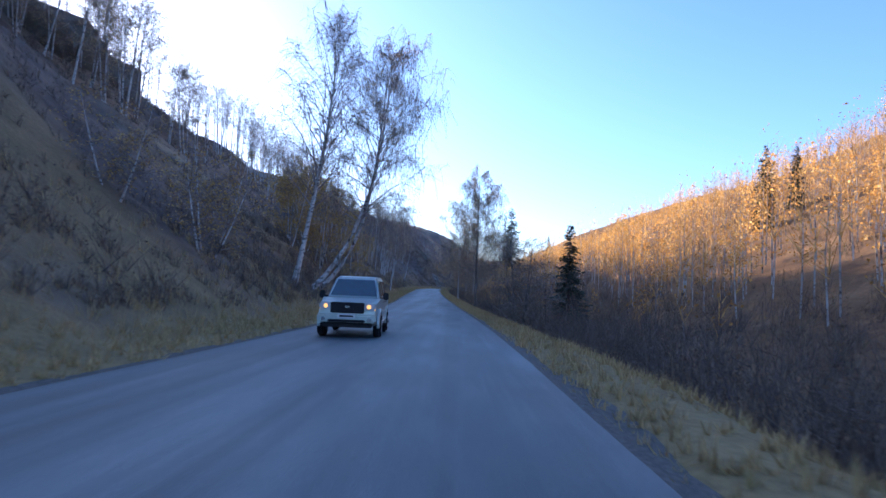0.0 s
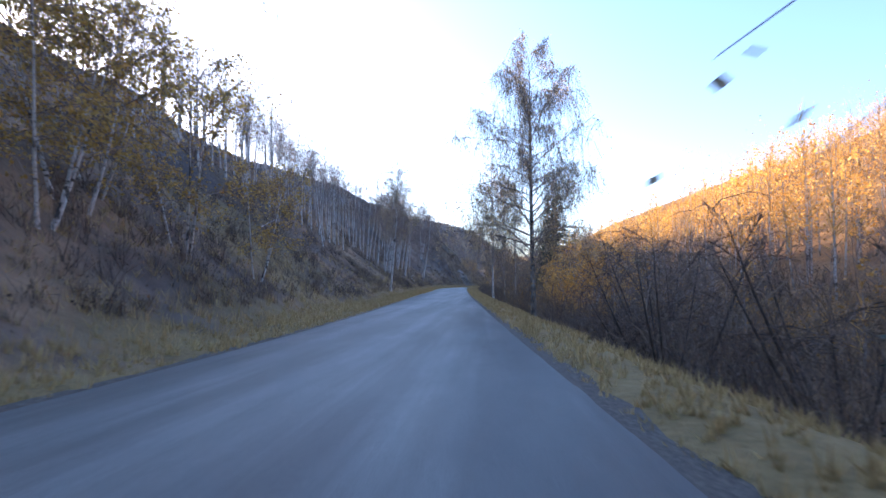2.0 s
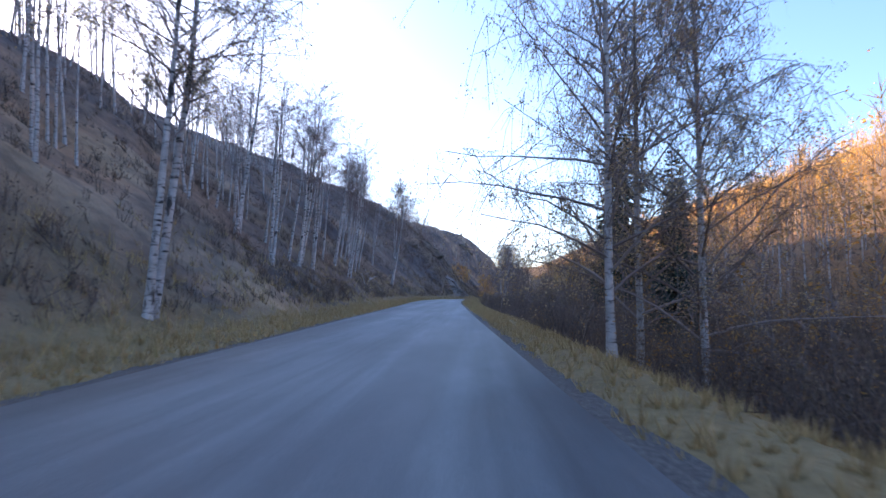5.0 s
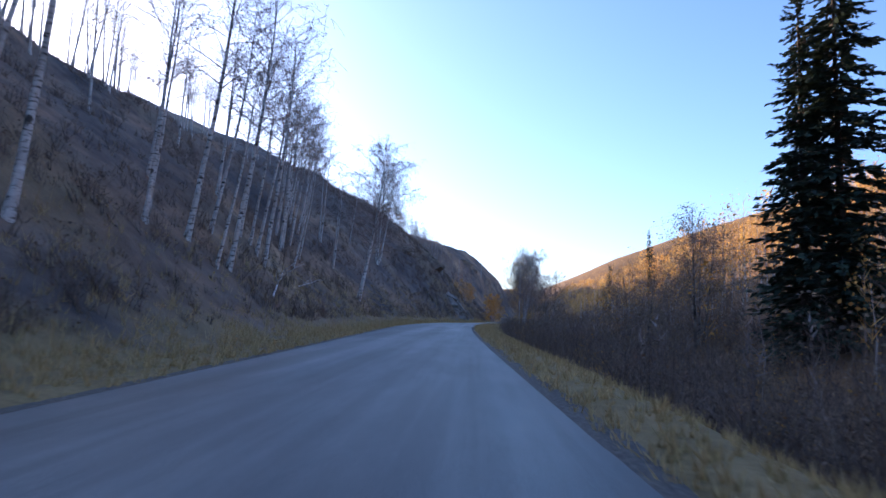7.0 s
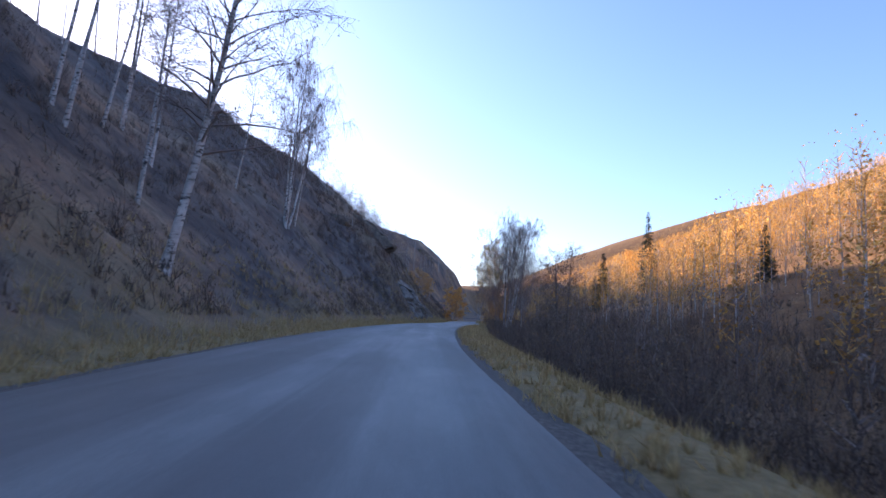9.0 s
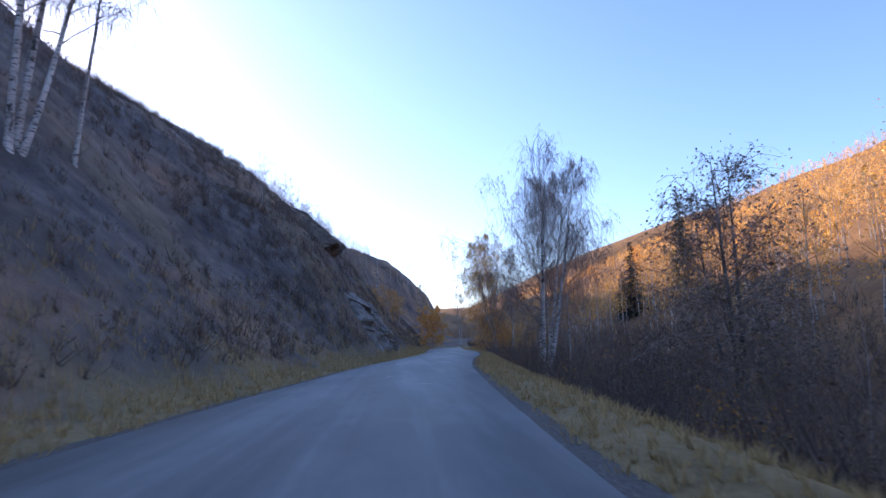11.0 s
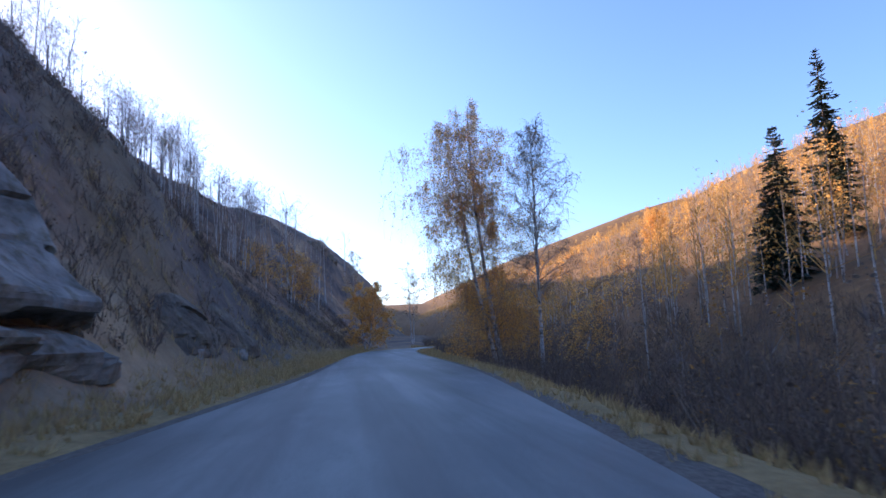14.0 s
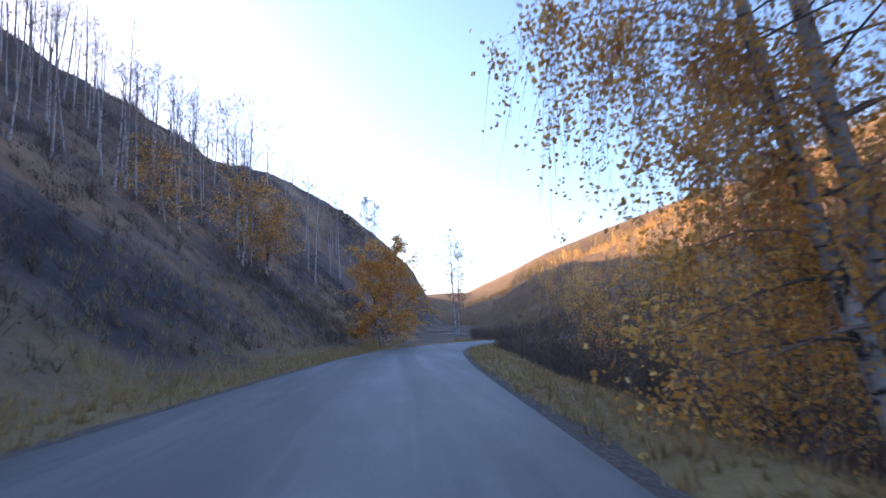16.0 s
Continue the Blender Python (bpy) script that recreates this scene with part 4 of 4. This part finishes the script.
def undergrowth():
    brush("streamside_bushes", "dense dark brown leafless bushes along the stream", 1500, 3, 480, 7.4, 12, 2.5, 28, "thicket", 1, 46, "leaf_thicket", 0.024, 1.3)
    brush("streamside_thicket", "tall dark brown leafless thicket along the stream", 2100, 8, 480, 10, 29, 3.0, 27, "thicket", 15, 46, "leaf_thicket", 0.030, 1.2)
    brush("rusty_bushes", "rusty brown bushes with a few leaves left", 360, 60, 470, 7.0, 26, 2.7, 32, "brush", 2, 90, "leaf_rust", 0.022)
    brush("golden_bushes", "golden-brown bushes still in leaf by the stream", 95, 70, 140, 7.5, 24, 3.4, 30, "brush", 12, 240, "leaf_rust", 0.022)
    brush("golden_bushes", "golden-brown bushes still in leaf by the stream", 60, 338, 440, 9.5, 24, 2.9, 30, "brush", 13, 220, "leaf_gold", 0.022)
    brush("wood_scrub", "brown undergrowth beneath the hillside woods", 3400, 10, 520, 20, 110, 1.9, 11, "brush", 21, 12, "leaf_rust", 0.05, 1.3)
    brush("hillside_scrub", "low brown scrub covering the steep slope", 11500, -5, 440, -7, -42, 0.7, 8, "scrub", 3, 2, "leaf_thicket", 0.035, 1.3)
    brush("hillside_bushes", "dark leafless bushes at the foot of the slope", 5600, 0, 440, -7, -40, 1.4, 18, "thicket", 4, 18, "leaf_thicket", 0.03, 1.25, "bushes", 19)
    brush("crag_bushes", "dark bushes growing round the crags", 620, 276, 345, -10, -34, 1.5, 22, "thicket", 41, 40, "leaf_thicket", 0.03, 1.0)
    brush("tall_dry_grass", "tall straw-coloured dry grass on the slope foot", 9500, -5, 420, -5.0, -12.5, 0.62, 10, "grass", 5, 0, None, 0.022, 1.6, "dry grass")
    brush("verge_grass", "short yellow dry grass on the roadside verge", 10000, -10, 430, -3.5, -6.4, 0.33, 10, "grass", 6, 0, None, 0.036, 1.2, "dry grass")
    brush("verge_grass", "short yellow dry grass on the roadside verge", 17000, -10, 430, 3.6, 8.4, 0.30, 10, "grass", 7, 0, None, 0.036, 1.3, "dry grass")


roadside_trees()
firs()
slope_woods()
far_woods()
undergrowth()


# ---- rocks, fallen trunks ----
def rock_meshes(n, seed, mat):
    """Angular blocks, hulls of random corners."""
    r = random.Random(seed)
    out = []
    for k in range(n):
        bm = bmesh.new()
        for _ in range(22):
            p = Vector((r.uniform(-1, 1), r.uniform(-1, 1), r.uniform(-1, 1)))
            p *= 1.0 / max(abs(p.x), abs(p.y), abs(p.z)) * r.uniform(0.82, 1.0)
            bm.verts.new(p)
        bmesh.ops.convex_hull(bm, input=bm.verts[:])
        drop = [v for v in bm.verts if not v.link_faces]
        bmesh.ops.delete(bm, geom=drop, context="VERTS")
        me = bpy.data.meshes.new("rock")
        bm.to_mesh(me)
        bm.free()
        me.materials.append(M[mat])
        out.append(me)
    return out


ROCKS = rock_meshes(9, 3, "rock")
DARK_ROCKS = rock_meshes(9, 4, "crag")


def rock(parent, x, y, z, sx, sy, sz, r, stock=ROCKS):
    ob = new("rock", r.choice(stock))
    ob.parent = parent
    ob.matrix_basis = Matrix.LocRotScale((x, y, z), Euler((r.uniform(-0.15, 0.15), 0.25 + r.uniform(-0.2, 0.2), r.uniform(-0.35, 0.35))), (sx, sy, sz))
    return ob


def slope_x(y, up):
    """The place on the hill side where the ground stands that high over the road."""
    xs = road_x(y) - np.linspace(4, 60, 500)
    zz = ground_z(xs, np.full(500, y))
    return float(xs[np.argmax(zz > road_z(y) + up)])


def outcrop(label, y0, y1, z0, z1, n, size, seed, out=0.3):
    r = random.Random(seed)
    root = tagged(new("rock_outcrop"), label, "rock outcrop")
    for _ in range(n):
        y, up = r.uniform(y0, y1), z0 + (z1 - z0) * r.random() ** 0.8
        k = size * r.uniform(0.5, 1.25)
        rock(root, slope_x(y, up) - k * 0.55 + out, y, float(road_z(y)) + up - k * 0.2, k * 1.0, k * r.uniform(0.9, 1.5), k * r.uniform(0.5, 0.85), r, DARK_ROCKS)
    return root


def cliff(label, y0, y1, z0, z1, out, seed, band=1.0, wide=2.2, rough=0.5, cleft=None, near=(), mat="rock"):
    """A face of jointed rock standing out of the slope: layers of blocks, each set back or forward, with a ragged rim."""
    r = np.random.RandomState(seed)
    ys, us = np.arange(y0, y1, 0.16), np.arange(z0, z1, 0.13)
    px = np.zeros((len(ys), len(us)))
    for i, y in enumerate(ys):
        xs = road_x(y) - np.linspace(3.6, 70, 700)
        zz = np.maximum.accumulate(ground_z(xs, np.full(700, y))) + np.arange(700) * 1e-6
        px[i] = np.interp(us + road_z(y), zz, xs)
    yy, uu = np.meshgrid(ys, us, indexing="ij")
    dip = uu + 0.16 * (yy - y0) + 0.35 * wave(yy, uu, seed, 7.0)
    edge = np.cumsum(band * (0.35 + 1.3 * r.rand(200)))
    lay = np.searchsorted(edge, dip + 3)
    shift, span = r.rand(220) * 9, wide * (0.5 + r.rand(220))
    across = (yy + shift[lay] + 0.25 * wave(uu, yy, seed + 1, 3.0)) / span[lay]
    cell = np.floor(across).astype(int)
    push = np.modf(np.abs(np.sin(lay * 12.9898 + cell * 78.233 + seed) * 43758.5453))[0]
    tone = 0.5 * wave(yy, uu, seed + 2, 4.5)
    joint = np.minimum(np.abs(across - np.round(across)) * span[lay], np.abs(dip + 3 - edge[np.clip(lay, 0, 199)]))
    rim = np.minimum(np.minimum(yy - y0, y1 - yy) * 0.7, np.minimum((uu - z0) * 1.4 + 0.2, z1 - uu) * 0.8)
    rim = rim - 0.25 + 0.8 * wave(yy, uu, seed + 3, 5.0) * np.clip(rim, 0, 1)
    face = out * np.clip(rim / 1.6, 0, 1) * (0.55 + rough * push + 0.35 * tone) - 0.18 * (joint < 0.1) - 1.3 * np.clip(0.45 - rim, 0, 1)
    if cleft:
        face = face - cleft[1] * np.exp(-((dip - cleft[0]) / 0.22) ** 2) * np.clip(rim / 1.5, 0, 1) + cleft[1] * 0.5 * np.exp(-((dip - cleft[0] - 0.75) / 0.4) ** 2)
    face = face + 0.009 * r.normal(size=face.shape)
    v = np.stack([px + face, yy + 0.012 * r.normal(size=yy.shape), uu + road_z(yy) - 0.12 * push], -1).reshape(-1, 3)
    n, m = yy.shape
    k = (np.arange(n - 1)[:, None] * m + np.arange(m - 1)[None]).reshape(-1)
    root = tagged(new("rock_outcrop"), label, "rock outcrop")
    mesh_object("rock_mass", v, np.stack([k, k + m, k + m + 1, k + 1], -1), M[mat], root)
    q = random.Random(seed)
    for y, up, size in near:
        rock(root, slope_x(y, up) - size * 0.3, y, float(road_z(y)) + up - size * 0.2, size, size * q.uniform(0.9, 1.5), size * q.uniform(0.5, 0.8), q)
    return root


def rocks():
    cliff("grey layered rock face rising beside the road", 298.0, 314.0, 0.4, 8.2, 1.2, 1, 2.9, 4.6, 0.75, (4.0, 0.8), [(299 + k * 2.1, 0.9 + (k % 3) * 0.3, 0.4 + 0.1 * (k % 4)) for k in range(6)])
    cliff("low grey crag showing through dry grass", 318.0, 331.0, 0.6, 4.2, 0.8, 3, 1.2, 2.4, 0.6, None, [(320.5, 1.2, 0.5), (326, 1.0, 0.5)], "crag")
    cliff("weathered crag jutting out high on the hillside", 307.5, 319.0, 13.4, 21.0, 2.7, 4, 1.6, 3.0, 0.6, None, (), "crag")
    outcrop("small dark crag on the skyline of the slope", 291.5, 294.5, 15.6, 17.4, 9, 0.85, 5, 0.35)
    outcrop("massive dark crag on the ridge", 50, 61, 22.0, 34.0, 56, 3.2, 6, 1.8)
    outcrop("small crag on the far ridge line", 500, 512, 27, 34, 16, 2.6, 7, 0.5)


def fallen(label, x, y, length, turn, tilt, rad, seed):
    """A fallen bare trunk with broken limbs, lying on the slope."""
    r = np.random.RandomState(seed)
    n = 8
    t = np.linspace(0, 1, n)
    a = radians(turn)
    px, py = x + np.cos(a) * length * t, y + np.sin(a) * length * t
    pz = ground_z(px, py)
    line = np.linspace(pz[0], pz[-1], n)
    p = np.stack([px, py, np.maximum(line, pz * 0.5 + line * 0.5) + rad + tilt * t], -1)[None]
    trunk = tubes(p, (rad * (1 - 0.75 * t))[None], 7)
    root = tagged(new("fallen_trunk"), label, "fallen trunk")
    mesh_object("trunk", trunk[0], trunk[1], M["bark"], root, smooth=True)
    m = 9
    k = r.randint(3, n, m)
    br = crooked(r, p[0, k], spread_dir(a + r.normal(size=m) * 0.8, 0.3 + 0.4 * r.rand(m)), length * (0.1 + 0.15 * r.rand(m)), 4, 0.05, 0.05)
    for q in range(m):
        g = tubes(br[q:q + 1], np.linspace(0.03, 0.01, 4)[None], 4)
        mesh_object("limb", g[0], g[1], M["bark"], root)


def fallen_trunks():
    fallen("pale fallen birch trunk lying across the slope", -17.2, 183.0, 9.0, 104, 0.5, 0.08, 1)
    fallen("pale fallen birch trunk lying across the slope", -18.6, 193.0, 8.0, 97, 0.4, 0.07, 2)
    fallen("short pale fallen trunk in the dry grass", -18.4, 89.0, 6.0, 100, 0.3, 0.07, 3)
    fallen("pale bent birch fallen among the bushes", 9.5, 280.5, 5.0, 20, 1.6, 0.07, 4)


# ---- the oncoming car ----
def box(bm, c, d, bevel=0.0):
    got = bmesh.ops.create_cube(bm, size=1.0, matrix=Matrix.LocRotScale(c, None, d))
    if bevel:
        es = list({e for v in got["verts"] for e in v.link_edges})
        bmesh.ops.bevel(bm, geom=es, offset=bevel, segments=2, affect="EDGES")
    return bm


def prism(profile, half, taper=None, bevel=0.05):
    """A body from its side outline (y, z), closed between -half and half; taper gives each corner its own half width."""
    bm = bmesh.new()
    n = len(profile)
    w = taper or [half] * n
    a = [bm.verts.new((-w[k], p[0], p[1])) for k, p in enumerate(profile)]
    b = [bm.verts.new((w[k], p[0], p[1])) for k, p in enumerate(profile)]
    bm.faces.new(a)
    bm.faces.new(b[::-1])
    for k in range(n):
        bm.faces.new((a[k], b[k], b[(k + 1) % n], a[(k + 1) % n]))
    bmesh.ops.recalc_face_normals(bm, faces=bm.faces[:])
    if bevel:
        bmesh.ops.bevel(bm, geom=bm.edges[:], offset=bevel, segments=2, affect="EDGES")
    return bm


def disc(radius, depth, at, bevel=0.0, seg=28):
    bm = bmesh.new()
    got = bmesh.ops.create_cone(bm, cap_ends=True, segments=seg, radius1=radius, radius2=radius, depth=depth, matrix=Matrix.Translation(at) @ Matrix.Rotation(radians(90), 4, "Y"))
    if bevel:
        rims = [e for e in bm.edges if len(e.link_faces) == 2 and any(len(f.verts) > 4 for f in e.link_faces)]
        bmesh.ops.bevel(bm, geom=rims, offset=bevel, segments=3, affect="EDGES")
    return bm


def flare(r0, r1, x0, x1, y, z):
    """The rounded lip over a wheel: a sector of a ring, open towards the ground."""
    bm = bmesh.new()
    rows = []
    for k in range(19):
        a = radians(-8 + 196 * k / 18)
        c, d = math.cos(a), math.sin(a)
        rows.append([bm.verts.new((x, y + r * c, z + r * d)) for x, r in ((x0, r0), (x0, r1), (x1 * 0.985, r1), (x1, r1 - 0.025), (x1, r0))])
    for p, q in zip(rows, rows[1:]):
        for i in range(5):
            bm.faces.new((p[i], p[(i + 1) % 5], q[(i + 1) % 5], q[i]))
    bm.faces.new(rows[0])
    bm.faces.new(rows[-1][::-1])
    bmesh.ops.recalc_face_normals(bm, faces=bm.faces[:])
    return bm


def quad(pts):
    bm = bmesh.new()
    bm.faces.new([bm.verts.new(p) for p in pts])
    return bm


def suv(x, y, turn):
    """A boxy off-road car; its front looks to -y, the middle of the front axle is its origin."""
    car = tagged(new("suv"), "dusty silver boxy off-road car with lit headlights on the road", "car")
    low = [(-0.80, 0.50), (-0.86, 0.62), (-0.84, 0.92), (-0.74, 1.08), (0.42, 1.20), (0.50, 1.20), (3.55, 1.20), (3.66, 1.05), (3.66, 0.50), (3.20, 0.38), (0.5, 0.36), (-0.5, 0.40)]
    body = part("body", prism(low, 0.92, [0.80, 0.84, 0.86, 0.80, 0.84, 0.90, 0.90, 0.90, 0.90, 0.90, 0.90, 0.86], 0.05), M["paint"], car)
    cab = [(0.45, 1.18), (1.18, 1.84), (1.50, 1.90), (3.30, 1.90), (3.48, 1.82), (3.60, 1.18)]
    part("cabin", prism(cab, 0.8, [0.83, 0.66, 0.65, 0.65, 0.66, 0.83], 0.05), M["paint"], car)
    part("windscreen", quad([(-0.74, 0.525, 1.265), (0.74, 0.525, 1.265), (0.60, 1.10, 1.785), (-0.60, 1.10, 1.785)]), M["screen"], car, "dark windscreen reflecting the sky")
    for sx in (-1, 1):
        for y0, y1, t0, t1 in ((0.72, 1.50, 1.20, 1.48), (1.60, 2.42, 1.60, 2.38), (2.54, 3.42, 2.50, 3.34)):
            part("side_window", quad([(sx * 0.835, y0, 1.26), (sx * 0.835, y1, 1.26), (sx * 0.705, t1, 1.76), (sx * 0.705, t0, 1.76)]), M["glass"], car)
        part("roof_rail", box(bmesh.new(), (sx * 0.60, 2.35, 1.955), (0.035, 1.9, 0.03), 0.01), M["chrome"], car)
        for yy in (1.45, 2.35, 3.25):
            part("rail_foot", box(bmesh.new(), (sx * 0.60, yy, 1.92), (0.035, 0.07, 0.06)), M["black"], car)
        lamp = part("headlight", box(bmesh.new(), (sx * 0.665, -0.845, 0.97), (0.34, 0.12, 0.22), 0.04), M["lens"], car)
        part("bulb", disc(0.062, 0.04, (0, 0, 0), 0.01, 18), M["lamp"], lamp, "lit yellow headlamp bulb").matrix_basis = pose(sx * 0.64, -0.90, 0.97, 0, 0, 90)
        part("indicator", box(bmesh.new(), (sx * 0.80, -0.80, 0.93), (0.07, 0.10, 0.13), 0.02), M["lamp"], lamp, "amber indicator light")
        mir = part("mirror", box(bmesh.new(), (sx * 1.02, 0.62, 1.28), (0.18, 0.10, 0.24), 0.03), M["black"], car)
        part("mirror_arm", box(bmesh.new(), (sx * 0.90, 0.64, 1.22), (0.14, 0.05, 0.05)), M["black"], mir)
        part("sill_trim", box(bmesh.new(), (sx * 0.925, 1.45, 0.44), (0.06, 1.9, 0.07), 0.02), M["chrome"], car)
        part("side_moulding", box(bmesh.new(), (sx * 0.905, 1.6, 0.78), (0.03, 2.9, 0.05), 0.01), M["paint"], car)
        for yy in (1.42, 2.36):
            part("door_handle", box(bmesh.new(), (sx * 0.915, yy, 1.08), (0.03, 0.16, 0.04), 0.01), M["black"], car)
        for yy in (0.0, 2.76):
            arch = part("wheel_arch", flare(0.42, 0.51, sx * 0.86, sx * 0.945, yy, 0.40), M["paint"], car)
            part("arch_gap", disc(0.425, 0.09, (sx * 0.875, yy, 0.40), 0.0), M["black"], arch)
            tyre = part("wheel", disc(0.37, 0.24, (sx * 0.85, yy, 0.37), 0.05), M["tyre"], car)
            part("rim", disc(0.215, 0.05, (sx * 0.955, yy, 0.37), 0.02), M["rim"], tyre)
            part("hub", disc(0.07, 0.04, (sx * 0.985, yy, 0.37), 0.01, 16), M["black"], tyre)
    part("grille", box(bmesh.new(), (0, -0.86, 0.93), (1.0, 0.06, 0.32), 0.02), M["black"], car)
    for k in range(4):
        part("grille_bar", box(bmesh.new(), (0, -0.895, 0.82 + 0.075 * k), (0.92, 0.015, 0.014)), M["black"], car)
    part("badge", box(bmesh.new(), (0, -0.905, 0.96), (0.14, 0.02, 0.07), 0.02), M["chrome"], car)
    bumper = part("bumper", box(bmesh.new(), (0, -0.92, 0.63), (1.74, 0.26, 0.26), 0.06), M["paint"], car)
    part("bumper_intake", box(bmesh.new(), (0, -1.03, 0.56), (1.1, 0.06, 0.10), 0.02), M["black"], bumper)
    for sx in (-1, 1):
        part("fog_lamp", disc(0.06, 0.04, (0, 0, 0), 0.01, 16), M["chrome"], bumper).matrix_basis = pose(sx * 0.68, -1.05, 0.60, 0, 0, 90)
    part("number_plate", box(bmesh.new(), (0, -1.06, 0.69), (0.52, 0.02, 0.12), 0.005), M["plate"], bumper, "white number plate with a dark bar")
    part("plate_bar", box(bmesh.new(), (0, -1.073, 0.69), (0.40, 0.006, 0.05)), M["black"], bumper)
    part("skid_plate", box(bmesh.new(), (0, -0.72, 0.42), (1.5, 0.4, 0.14), 0.03), M["black"], car)
    for sx in (-1, 1):
        part("wiper", box(bmesh.new(), (sx * 0.32, 0.56, 1.275), (0.5, 0.02, 0.02)), M["black"], car)
    part("aerial", box(bmesh.new(), (0.72, 0.45, 1.5), (0.012, 0.012, 0.7)), M["black"], car)
    car.matrix_basis = pose(x, y, float(road_z(y)) + 0.01, 0, 0, turn)


rocks()
fallen_trunks()
suv(-3.22, 19.0, 2.5)


def road_patches():
    """Pale mends and a dark crack in the asphalt."""
    r = random.Random(8)
    mend, nt, b = material("pale_mend", 0.85)
    c = ramp(nt, noise_tex(nt, 9, 5), [(0.35, (0.19, 0.195, 0.195)), (0.65, (0.33, 0.335, 0.33))])
    nt.links.new(c, b.inputs["Base Color"])
    for y, off, w, d in ((261.8, -0.1, 0.3, 0.5), (262.3, 1.7, 0.26, 0.4), (258.0, -0.4, 0.24, 0.4), (257.1, -0.4, 0.2, 0.3), (252.5, 1.3, 0.3, 0.45), (331.5, 1.1, 0.26, 0.6), (336.5, 3.0, 0.2, 0.5),
                         (149.3, 1.8, 0.3, 0.35), (150.5, 2.3, 0.2, 0.4), (146.1, 2.0, 0.1, 1.0)):
        n = 11
        bm = bmesh.new()
        x = float(road_x(y)) + off
        top = float(road_z(y)) + np.interp(abs(x - float(lane_x(y))), [0, 1.6, 3.5], [0.045, 0.03, 0.0]) + 0.012
        bm.faces.new([bm.verts.new((x + w * math.cos(k * 6.283 / n) * r.uniform(0.6, 1), y + d * math.sin(k * 6.283 / n) * r.uniform(0.6, 1), top)) for k in range(n)])
        me = bpy.data.meshes.new("road_patch")
        bm.to_mesh(me)
        bm.free()
        me.materials.append(mend)
        tagged(new("road_patch", me), "pale worn mend in the grey asphalt", "road patch", kind="structure")


road_patches()
